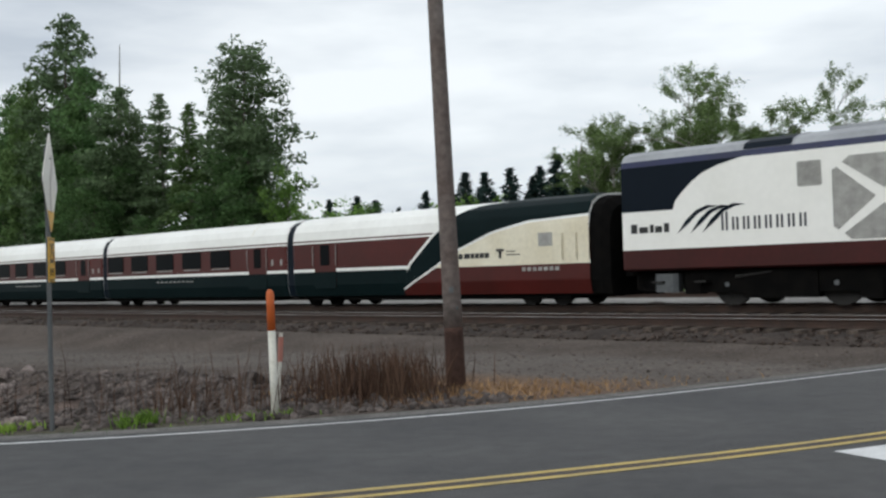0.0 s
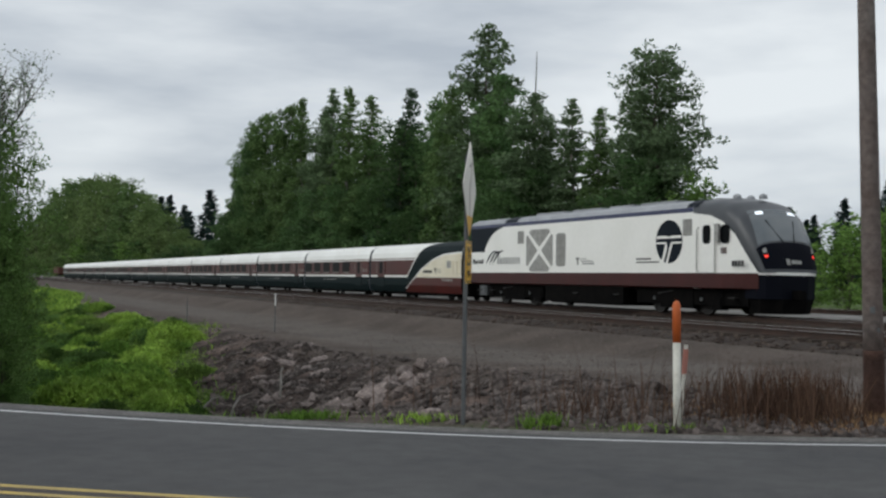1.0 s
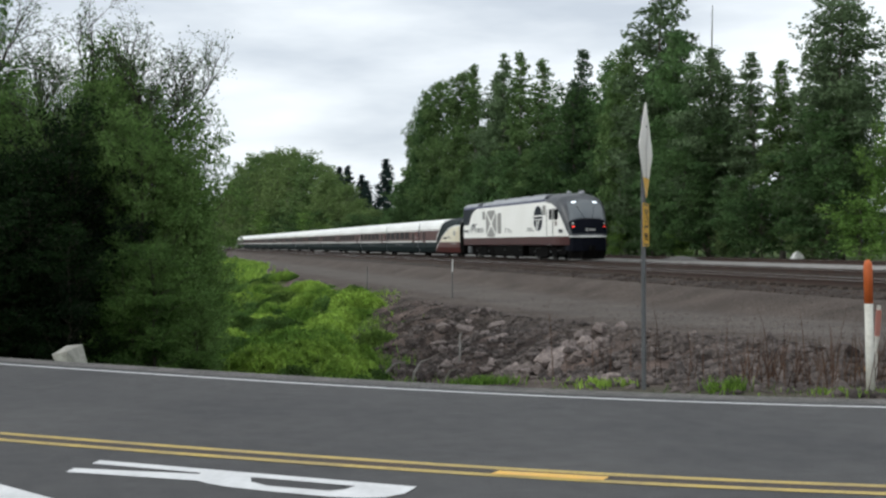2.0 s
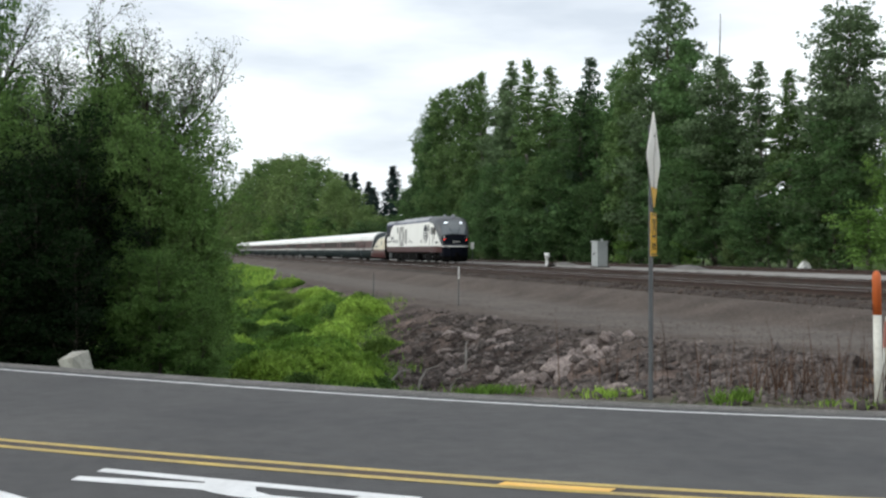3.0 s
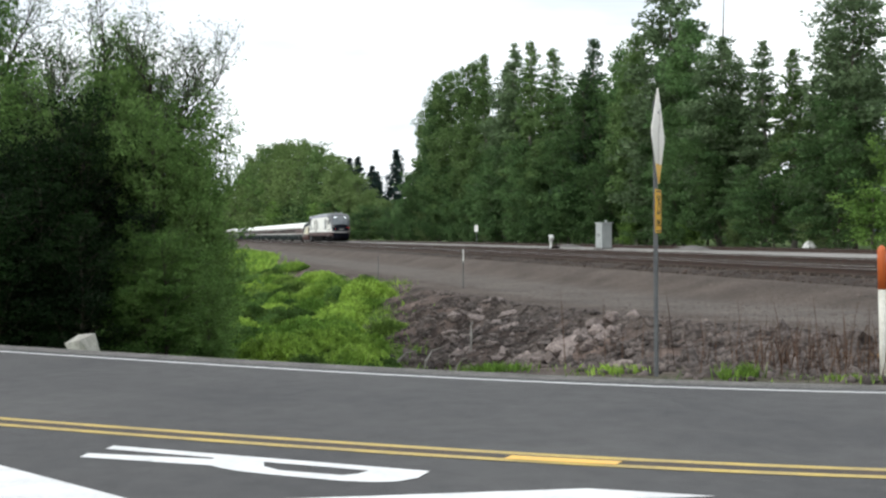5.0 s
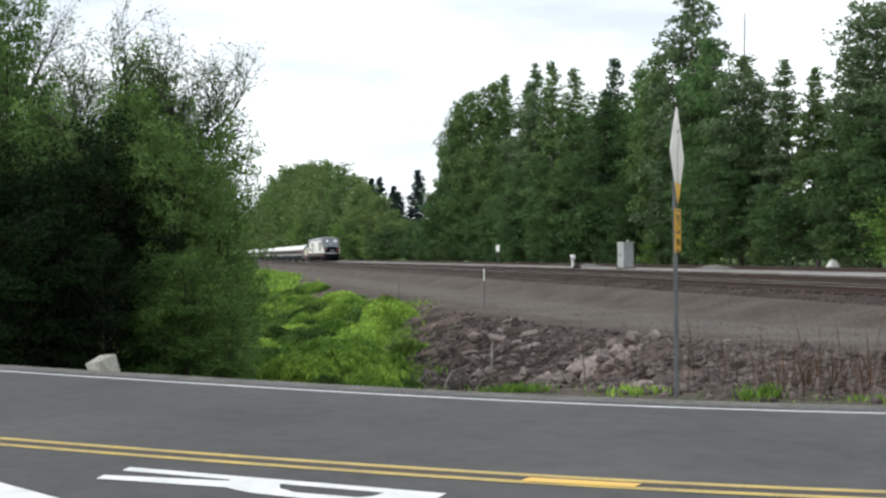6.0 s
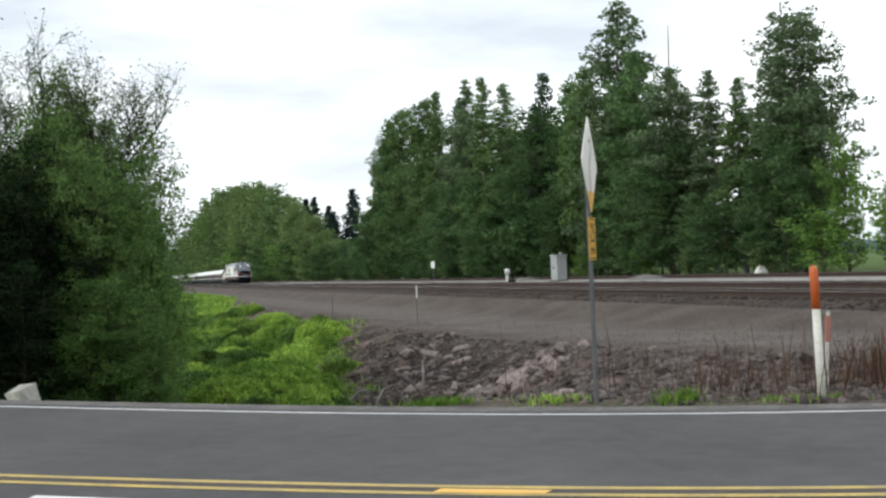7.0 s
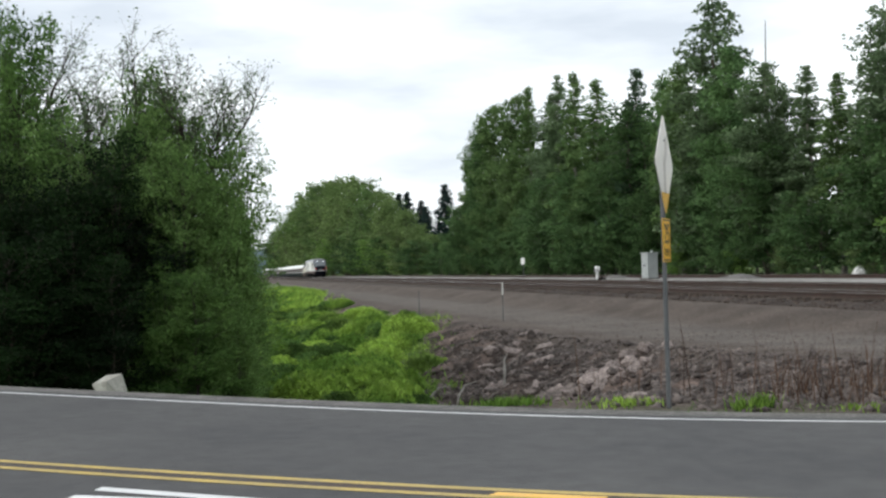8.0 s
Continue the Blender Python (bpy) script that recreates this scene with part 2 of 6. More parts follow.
# ---- mesh tools ----
class Build:
    """Gathers corners and faces of one mesh part."""

    def __init__(self):
        self.v, self.f, self.m = [], [], []

    def add(self, verts, faces, mat=0):
        o = len(self.v)
        self.v += [tuple(p) for p in verts]
        self.f += [tuple(i + o for i in f) for f in faces]
        self.m += [mat] * len(faces)
        return self

    def box(self, x0, x1, y0, y1, z0, z1, mat=0, bevel=0.0):
        if bevel:
            b = bevel
            ring = [(x0 + b, y0), (x1 - b, y0), (x1, y0 + b), (x1, y1 - b), (x1 - b, y1), (x0 + b, y1), (x0, y1 - b), (x0, y0 + b)]
            return self.prism(ring, z0, z1, mat)
        v = [(x, y, z) for z in (z0, z1) for x, y in ((x0, y0), (x1, y0), (x1, y1), (x0, y1))]
        return self.add(v, [(3, 2, 1, 0), (4, 5, 6, 7), (0, 1, 5, 4), (1, 2, 6, 5), (2, 3, 7, 6), (3, 0, 4, 7)], mat)

    def prism(self, ring, z0, z1, mat=0):
        n = len(ring)
        v = [(x, y, z0) for x, y in ring] + [(x, y, z1) for x, y in ring]
        f = [tuple(range(n - 1, -1, -1)), tuple(range(n, 2 * n))] + [(i, (i + 1) % n, n + (i + 1) % n, n + i) for i in range(n)]
        return self.add(v, f, mat)

    def panel(self, ring, y0, y1, mat=0):
        """A flat panel drawn in x and z, thick from y0 to y1."""
        n = len(ring)
        v = [(x, y0, z) for x, z in ring] + [(x, y1, z) for x, z in ring]
        f = [tuple(range(n)), tuple(range(2 * n - 1, n - 1, -1))] + [((i + 1) % n, i, n + i, n + (i + 1) % n) for i in range(n)]
        return self.add(v, f, mat)

    def tube(self, path, radii, sides=8, mat=0):
        rings, o = [], len(self.v)
        for i, p in enumerate(path):
            p = Vector(p)
            d = (Vector(path[min(i + 1, len(path) - 1)]) - Vector(path[max(i - 1, 0)])).normalized()
            a = d.orthogonal().normalized() if abs(d.z) < 0.95 else Vector((1, 0, 0)).cross(d).normalized()
            b = d.cross(a)
            r = radii[i] if hasattr(radii, "__len__") else radii
            rings.append([p + (a * math.cos(k * math.tau / sides) + b * math.sin(k * math.tau / sides)) * r for k in range(sides)])
        v = [q for ring in rings for q in ring]
        f = [(i * sides + k, i * sides + (k + 1) % sides, (i + 1) * sides + (k + 1) % sides, (i + 1) * sides + k) for i in range(len(path) - 1) for k in range(sides)]
        f += [tuple(range(sides - 1, -1, -1)), tuple((len(path) - 1) * sides + k for k in range(sides))]
        return self.add(v, f, mat)

    def loft(self, rings, mat=0, closed=True, caps=True, band=None):
        """Skins rings of equal count; band(j) picks the material of the strip after corner j."""
        n = len(rings[0])
        o = len(self.v)
        self.v += [tuple(p) for ring in rings for p in ring]
        for i in range(len(rings) - 1):
            for j in range(n if closed else n - 1):
                k = (j + 1) % n
                self.f.append((o + i * n + j, o + i * n + k, o + (i + 1) * n + k, o + (i + 1) * n + j))
                self.m.append(band(j) if band else mat)
        if caps and closed:
            self.f += [tuple(o + j for j in range(n - 1, -1, -1)), tuple(o + (len(rings) - 1) * n + j for j in range(n))]
            self.m += [mat, mat]
        return self

    def mesh(self, name, mats, smooth=False):
        me = bpy.data.meshes.new(name)
        me.from_pydata(self.v, [], self.f)
        for m in (mats if isinstance(mats, (list, tuple)) else [mats]):
            me.materials.append(m)
        me.polygons.foreach_set("material_index", self.m)
        if smooth:
            me.polygons.foreach_set("use_smooth", [True] * len(self.f))
        me.update()
        return me


def part(name, build, mats, parent=None, label="", smooth=False, m=None):
    """Links a built mesh (or an existing one) as one object under a thing."""
    me = build.mesh(name, mats, smooth) if isinstance(build, Build) else build
    ob = new(name, me)
    if parent:
        ob.parent = parent
    if m is not None:
        ob.matrix_basis = m
    return tagged(ob, label) if label else ob


def thing(name, m, label, category, group="", kind=""):
    ob = new(name)
    ob.matrix_basis = m
    return tagged(ob, label, category, group, kind)


def soup(name, verts, faces, mat):
    """A mesh out of arrays: corners (n, 3) and faces (k, 3 or 4)."""
    me = bpy.data.meshes.new(name)
    verts, faces = np.asarray(verts, dtype=np.float32), np.asarray(faces, dtype=np.int32)
    k = faces.shape[1]
    me.vertices.add(len(verts))
    me.vertices.foreach_set("co", verts.ravel())
    me.loops.add(faces.size)
    me.loops.foreach_set("vertex_index", faces.ravel())
    me.polygons.add(len(faces))
    me.polygons.foreach_set("loop_start", np.arange(0, faces.size, k, dtype=np.int32))
    me.update(calc_edges=True)
    me.materials.append(mat)
    return me


# ---- plan: the railway runs straight, X along it and Y across it, the road bends beside it ----
TURN = -45.15
TS, TC = math.sin(radians(44.85)), math.cos(radians(44.85))
RAIL_Z = 0.48
TRAIN_Y = 26.05
NEAR_Y = 20.5


def world_xy(X, Y):
    return TS * X + TC * Y, -TC * X + TS * Y


def rail_pose(X, Y, z, turn=0.0):
    x, y = world_xy(X, Y)
    return pose(x, y, z, 0, 0, TURN + turn)


EDGE_X = np.array([-400, -60, -20, -12.8, -9.8, -7.3, -4.8, -2.8, -1.8, 0, 1.2, 3.3, 5.8, 8.5, 12])
EDGE_Y = np.array([16.0, 11.4, 10.15, 10.12, 10.2, 10.29, 10.56, 11.0, 11.3, 11.98, 12.6, 13.9, 15.6, 17.7, 20.8])
LINE_X = np.array([-400, -60, -20, -8.05, -5.4, -4.06, -2.85, -1.25, 0.75, 2.16, 3.63, 8.0, 12])
LINE_Y = np.array([11.0, 5.4, 5.3, 6.38, 6.74, 6.97, 7.2, 7.66, 8.44, 9.08, 9.8, 12.7, 15.8])


def smooth_curve(xs, ys):
    fine = np.concatenate([np.arange(-400, -60, 10), np.arange(-60, 12.01, 0.25)])
    y = np.interp(fine, xs, ys)
    near = fine >= -60
    for _ in range(30):
        y[1:-1] = np.where(near[1:-1], (y[:-2] + 2 * y[1:-1] + y[2:]) / 4, y[1:-1])
    return fine, y


EDGE = smooth_curve(EDGE_X, EDGE_Y)
LINE = smooth_curve(LINE_X, LINE_Y)


def edge_y(x):
    return np.interp(x, *EDGE)


def line_y(x):
    return np.interp(x, *LINE)


def value_noise(x, y, size, seed):
    """Smooth noise from -1 to 1 on a grid of that size."""
    x, y = np.asarray(x) / size, np.asarray(y) / size
    xi, yi = np.floor(x), np.floor(y)
    u, v = x - xi, y - yi
    u, v = u * u * (3 - 2 * u), v * v * (3 - 2 * v)

    def h(a, b):
        s = np.sin(a * 127.1 + b * 311.7 + seed * 74.7) * 43758.5453
        return (s - np.floor(s)) * 2 - 1

    return (h(xi, yi) * (1 - u) + h(xi + 1, yi) * u) * (1 - v) + (h(xi, yi + 1) * (1 - u) + h(xi + 1, yi + 1) * u) * v


def step(a, b, x):
    t = np.clip((np.asarray(x) - a) / (b - a), 0, 1)
    return t * t * (3 - 2 * t)


def plan_of(x, y):
    x, y = np.asarray(x, float), np.asarray(y, float)
    return TS * x - TC * y, TC * x + TS * y


def ground_z(x, y):
    """Height of the ground: road shoulder, ditch, rubble bank, gravel shelf, railway formation."""
    x, y = np.asarray(x, float), np.asarray(y, float)
    X, Y = plan_of(x, y)
    e = (y - edge_y(x)) * 0.95
    road = np.where(e < 0.55, -0.04, -0.04 - 0.42 * (e - 0.55))
    shelf = np.interp(X, [-70, -30, -14, 0], [-0.55, -0.5, -0.03, -0.02])
    fall = np.interp(X, [-22, -12.5], [0.40, 0.0])
    wobble = 0.5 * value_noise(x, y, 3.0, 3)
    drop = np.maximum(0, 9.9 + wobble - Y)
    bank = shelf - fall * drop
    rough = step(0.2, 1.5, drop) * np.where(fall > 0.1, 1, 0)
    bank = bank + rough * (0.22 * value_noise(x, y, 1.3, 7) + 0.12 * value_noise(x, y, 0.55, 9))
    hump = step(1.0, -6.0, X + 30.0 + 4.0 * (Y - 5.4)) * step(11, 5, Y) * step(1.0, 4.0, e)
    bank = bank + hump * (0.45 + 0.42 * value_noise(x, y, 2.6, 12))
    z = np.maximum(np.maximum(road, bank), -1.7)
    z = np.where(e > 0.8, z + 0.014 * value_noise(x, y, 0.9, 5) + 0.012 * value_noise(x, y, 4.0, 6), z)
    z = z + (0.05 - z) * step(15.6, 18.0, Y)
    z = z + (0.40 - z) * step(28.5, 30.5, Y)
    return z


def on_ground(x, y):
    return float(ground_z(np.array([x]), np.array([y]))[0])


# ---- ground ----
def ground_material():
    """Gravel, rubble and green by where they lie."""
    m = bpy.data.materials.new("open_ground")
    m.use_nodes = True
    n, l = m.node_tree.nodes, m.node_tree.links
    b = n["Principled BSDF"]
    b.inputs["Roughness"].default_value, b.inputs["Specular IOR Level"].default_value = 0.95, 0.2
    tc = n.new("ShaderNodeTexCoord")
    at = n.new("ShaderNodeAttribute")
    at.attribute_name = "cover"
    sep = n.new("ShaderNodeSeparateColor")
    l.new(at.outputs["Color"], sep.inputs["Color"])

    def mottled(c1, c2, scale, lo=0.35, hi=0.65, detail=6):
        t = n.new("ShaderNodeTexNoise")
        t.inputs["Scale"].default_value, t.inputs["Detail"].default_value = scale, detail
        l.new(tc.outputs["Object"], t.inputs["Vector"])
        r = n.new("ShaderNodeMapRange")
        r.inputs["From Min"].default_value, r.inputs["From Max"].default_value = lo, hi
        l.new(t.outputs["Fac"], r.inputs["Value"])
        x = n.new("ShaderNodeMix")
        x.data_type = "RGBA"
        x.inputs["A"].default_value, x.inputs["B"].default_value = (*c1, 1), (*c2, 1)
        l.new(r.outputs["Result"], x.inputs["Factor"])
        return x.outputs["Result"]

    def mixed(a, c, fac):
        x = n.new("ShaderNodeMix")
        x.data_type = "RGBA"
        l.new(a, x.inputs["A"])
        l.new(c, x.inputs["B"])
        l.new(fac, x.inputs["Factor"])
        return x.outputs["Result"]

    gravel = mottled((0.062, 0.049, 0.041), (0.098, 0.079, 0.067), 0.5)
    rubble = mottled((0.021, 0.014, 0.011), (0.15, 0.112, 0.096), 1.0, 0.44, 0.68)
    green = mottled((0.05, 0.085, 0.022), (0.10, 0.15, 0.035), 0.9)
    dirt = mottled((0.13, 0.075, 0.042), (0.19, 0.12, 0.075), 1.2)
    pale = mottled((0.24, 0.23, 0.215), (0.31, 0.295, 0.28), 0.6)
    at2 = n.new("ShaderNodeAttribute")
    at2.attribute_name = "cover_more"
    sep2 = n.new("ShaderNodeSeparateColor")
    l.new(at2.outputs["Color"], sep2.inputs["Color"])
    c = mixed(gravel, rubble, sep.outputs["Green"])
    c = mixed(c, pale, sep2.outputs["Red"])
    c = mixed(c, dirt, sep.outputs["Blue"])
    c = mixed(c, green, sep.outputs["Red"])
    grain = n.new("ShaderNodeTexNoise")
    grain.inputs["Scale"].default_value, grain.inputs["Detail"].default_value = 16, 4
    l.new(tc.outputs["Object"], grain.inputs["Vector"])
    r = n.new("ShaderNodeMapRange")
    r.inputs["From Min"].default_value, r.inputs["From Max"].default_value = 0.3, 0.7
    r.inputs["To Min"].default_value, r.inputs["To Max"].default_value = 0.6, 1.4
    l.new(grain.outputs["Fac"], r.inputs["Value"])
    v = n.new("ShaderNodeVectorMath")
    v.operation = "SCALE"
    l.new(c, v.inputs[0])
    l.new(r.outputs["Result"], v.inputs["Scale"])
    l.new(v.outputs["Vector"], b.inputs["Base Color"])
    bp = n.new("ShaderNodeBump")
    bp.inputs["Strength"].default_value, bp.inputs["Distance"].default_value = 0.9, 0.05
    l.new(grain.outputs["Fac"], bp.inputs["Height"])
    l.new(bp.outputs["Normal"], b.inputs["Normal"])
    return m


def stretch(lo, hi, fine, far):
    """Even steps from lo to hi, then growing ones out to far."""
    mid = list(np.arange(lo, hi + 1e-6, fine))
    out, d = [], fine
    p = hi
    while p < far:
        d *= 1.25
        p += d
        out.append(p)
    inn, d, p = [], fine, lo
    while p > -far:
        d *= 1.25
        p -= d
        inn.append(p)
    return np.array(inn[::-1] + mid + out)


def green_top(X):
    """How far across the plan the green of the bank reaches."""
    return 9.2 - 1.0 * step(-49, -60, X) + 3.0 * step(-72, -125, X) + 3.0 * step(-125, -230, X)


def make_ground():
    gx, gy = stretch(-72, 12, 0.33, 4200), stretch(-7, 32, 0.28, 4200)
    xx, yy = np.meshgrid(gx, gy)
    x, y = world_xy(xx.ravel(), yy.ravel())
    z = ground_z(x, y)
    nx, ny = len(gx), len(gy)
    idx = np.arange(nx * ny).reshape(ny, nx)
    f = np.stack([idx[:-1, :-1].ravel(), idx[:-1, 1:].ravel(), idx[1:, 1:].ravel(), idx[1:, :-1].ravel()], 1)
    me = soup("ground", np.stack([x, y, z], 1), f, ground_material())
    me.polygons.foreach_set("use_smooth", np.ones(len(f), dtype=bool))
    X, Y = plan_of(x, y)
    e = (y - edge_y(x)) * 0.95
    nz = value_noise(x, y, 1.6, 21)
    verge = 0.5 * step(0.6, 0.8, e) * step(1.9, 1.2, e) * step(-9.8, -11.5, X) * step(0.0, 0.5, nz)
    bankgreen = step(2.0, -4.0, X + 25.5 + 5.0 * (Y - 5.4) + 2.0 * nz) * step(1.0, 0.0, Y + 0.6 * nz - green_top(X)) * step(0.9, 1.6, e)
    beyond = step(39.5, 42, Y)
    behind = step(-9, -11, y - line_y(x))
    green = np.clip(np.maximum.reduce([verge * 0.8, bankgreen, beyond, behind]), 0, 1)
    rubble = step(10.3, 9.3, Y + 0.5 * nz) * step(0.4, 1.0, e) * step(-10.5, -14, X)
    dirt = step(3.6, 0.8, np.hypot(x - 0.3, (y - 14.6) * 1.35) + 0.8 * nz) * step(0.45, 0.8, e)
    pale = step(29.3, 30.3, Y) * step(39.5, 38.0, Y)
    shelfpale = 0.14 * step(11, 12.5, Y) * step(16.5, 15, Y)
    ones = np.ones_like(x)
    for name, cols in (("cover", (green, rubble, dirt, ones)), ("cover_more", (np.maximum(pale, shelfpale), ones * 0, ones * 0, ones))):
        a = me.color_attributes.new(name, "FLOAT_COLOR", "POINT")
        a.data.foreach_set("color", np.stack(cols, 1).astype(np.float32).ravel())
    tagged(new("ground", me), "gravel and rubble ground with green verges", "ground", kind="structure")


def strip(name, x0, x1, near, far, z0, mats, n=0.4, thick=0.0):
    """A ribbon that follows the bend: near(x) and far(x) give its sides."""
    xs = np.arange(x0, x1 + 1e-6, n)
    a = [(x, float(near(x)), z0) for x in xs]
    b = [(x, float(far(x)), z0) for x in xs]
    bd = Build()
    k = len(xs)
    bd.add(a + b, [(i, i + 1, k + i + 1, k + i) for i in range(k - 1)])
    if thick:
        lo = [(p[0], p[1] + 0.12, z0 - thick) for p in b]
        bd.add(b + lo, [(i, i + 1, k + i + 1, k + i) for i in range(k - 1)])
    return bd.mesh(name, mats)


def make_road():
    me = strip("road", -400, 9.2, lambda x: line_y(x) - 3.9, lambda x: edge_y(x) + 0.28, 0.0, ASPHALT, 0.4, 0.09)
    tagged(new("road", me), "worn grey asphalt two-lane road on a bend", "road", kind="structure")
    me = strip("shoulder", -120, 9.2, lambda x: edge_y(x) + 0.28, lambda x: edge_y(x) + 0.72, -0.012, SHOULDER, 0.4, 0.06)
    tagged(new("shoulder", me), "crumbled grey gravel road shoulder", "road shoulder", kind="structure")
    edge = thing("edge_line", pose(0, 0, 0), "white painted edge line on the asphalt road", "road marking", kind="structure")
    part("stripe", strip("stripe", -120, 9.0, lambda x: edge_y(x) - 0.037, lambda x: edge_y(x) + 0.034, 0.005, PAINT_WHITE, 0.4), None, edge)
    dbl = thing("centre_line", pose(0, 0, 0), "double yellow painted centre line on the road", "road marking", kind="structure")
    for off in (-0.24, 0.0):
        part("stripe", strip("stripe", -120, 9.0, lambda x: line_y(x) + off - 0.052, lambda x: line_y(x) + off + 0.04, 0.005, PAINT_YELLOW, 0.4), None, dbl)
    stain = strip("stain", -120, 9.0, lambda x: line_y(x) - 0.2, lambda x: line_y(x) - 0.052, 0.003, STAIN, 0.4)
    part("stain", stain, None, dbl, "brownish worn asphalt between the lines")
    tape = strip("tape", -3.58, -2.84, lambda x: line_y(x) - 0.235, lambda x: line_y(x) - 0.105, 0.009, TAPE_YELLOW, 0.185)
    part("tape", tape, None, dbl, "fresh orange-yellow marking tape")
    # the crossing symbol in the near lane: letter and big cross
    letter = thing("pavement_letter", pose(-6.25, 5.54, 0.006, 0, 0, 7.5), "white painted letter R on the asphalt", "road marking")
    bd = Build()
    # stem, leg, waist, bowl and rounded head, as flat pieces of paint
    bd.add([(0.03, 0.285, 0), (2.13, 0.285, 0), (2.13, 0.41, 0), (0.0, 0.41, 0)], [(0, 1, 2, 3)])
    bd.add([(0.06, -0.02, 0), (1.08, 0.06, 0), (0.97, 0.25, 0), (0.88, 0.235, 0), (0.02, 0.11, 0)], [(0, 1, 2, 3, 4)])
    bd.add([(0.97, 0.25, 0), (1.08, 0.06, 0), (1.2, 0.01, 0), (1.36, -0.03, 0), (1.59, 0.09, 0), (1.43, 0.16, 0), (1.35, 0.285, 0), (0.95, 0.285, 0)], [(0, 1, 2, 3, 4, 5, 6, 7)])
    bd.add([(1.36, -0.03, 0), (1.72, -0.05, 0), (2.12, -0.05, 0), (2.04, 0.10, 0), (1.59, 0.09, 0)], [(0, 1, 2, 3, 4)])
    bd.add([(2.12, -0.05, 0), (2.32, -0.01, 0), (2.45, 0.06, 0), (2.52, 0.2, 0), (2.51, 0.41, 0), (2.13, 0.41, 0), (2.13, 0.285, 0), (2.11, 0.17, 0), (2.04, 0.10, 0)], [(0, 1, 2, 3, 4, 5, 6, 7, 8)])
    part("paint", bd, PAINT_WHITE, letter)
    cross = thing("pavement_cross", pose(-4.75, 4.58, 0.006, 0, 0, 13.0), "large white painted crossing X on the asphalt", "road marking")
    for sgn in (1, -1):
        bd = Build()
        wide = 0.0 if sgn > 0 else 0.5
        bd.add([(-3.1 - wide, sgn * -1.22, 0), (-2.35, sgn * -1.22, 0), (3.1, sgn * 1.22, 0), (2.35 - wide, sgn * 1.22, 0)], [(0, 1, 2, 3)] if sgn > 0 else [(3, 2, 1, 0)])
        part("leg", bd, PAINT_WHITE, cross, m=pose(0, 0, 0.0 if sgn > 0 else 0.004))
    bar = thing("pavement_bar", pose(2.9, 8.95, 0.006, 0, 0, 26.0), "white painted bar across the lane", "road marking")
    part("paint", Build().add([(0, 0, 0), (0.62, 0, 0), (0.62, -3.1, 0), (0, -3.1, 0)], [(3, 2, 1, 0)]), PAINT_WHITE, bar)


make_ground()
make_road()


# ---- railway ----
def make_track_bed():
    """One ballast bed under both tracks, with a rough top."""
    rows = [(17.7, -0.5), (18.3, 0.075), (18.8, 0.17), (19.4, 0.21), (21.6, 0.21), (23.2, 0.24), (25.0, 0.28), (27.1, 0.28), (28.2, 0.25), (29.2, 0.30), (29.9, 0.36)]
    Xs = np.concatenate([np.arange(-430, -90, 6.0), np.arange(-90, 40, 0.45)])
    rng = np.random.default_rng(4)
    v = np.array([(X, Y + rng.normal(0, 0.05) * (X > -90), z + rng.normal(0, 0.022)) for X in Xs for Y, z in rows])
    k = len(rows)
    idx = np.arange(len(v)).reshape(len(Xs), k)
    f = np.stack([idx[:-1, :-1].ravel(), idx[1:, :-1].ravel(), idx[1:, 1:].ravel(), idx[:-1, 1:].ravel()], 1)
    ob = new("ballast_bed", soup("ballast_bed", v, f, BALLAST))
    ob.matrix_basis = rail_pose(0, 0, 0)
    tagged(ob, "dark brown crushed-stone ballast under the tracks", "ballast", kind="structure")


def make_track(name, Y, lift, label, pieces):
    base = thing(name, rail_pose(0, Y, lift), label, "railway track", "railway tracks", kind="structure")
    for side in (-0.75, 0.75):
        bd = Build()
        prof = [(-0.07, -0.17), (0.07, -0.17), (0.07, -0.155), (0.012, -0.13), (0.012, -0.045), (0.036, -0.035), (0.036, -0.004), (0.028, 0.0), (-0.028, 0.0), (-0.036, -0.004), (-0.036, -0.035), (-0.012, -0.045), (-0.012, -0.13), (-0.07, -0.155)]
        rings = [[(X, side + y, z) for y, z in prof] for X in (-430, -200, -100, -50, -20, 0, 20, 40)]
        bd.loft(rings, band=lambda j: 1 if j in (6, 7, 8) else 0)
        part("rail", bd, [RAIL_SIDE, RAIL_TOP], base)
    rng = np.random.default_rng(int(Y))
    tie_mesh = Build().box(-0.115, 0.115, -1.3, 1.3, -0.36, -0.172, bevel=0.012).mesh("tie", TIE)
    joined = Build()
    for k in range(800):
        X = 12 - 0.55 * k
        if X < -420:
            break
        dy = rng.normal(0, 0.035)
        if pieces and k < 150:
            part("tie", tie_mesh, None, base, m=pose(X, dy, rng.normal(0, 0.006), 0, 0, rng.normal(0, 0.7)))
        else:
            joined.box(X - 0.115, X + 0.115, -1.3 + dy, 1.3 + dy, -0.36, -0.172)
    tagged(part("ties", joined, TIE, base), kind="stuff")


make_track_bed()
make_track("track_near", NEAR_Y, RAIL_Z - 0.04, "rusty rail track with dark timber ties in ballast", True)
make_track("track_main", TRAIN_Y, RAIL_Z, "bright-topped rail track that carries the train", False)
make_track("track_siding", 35.2, RAIL_Z + 0.1, "dull siding track along the foot of the trees", False)


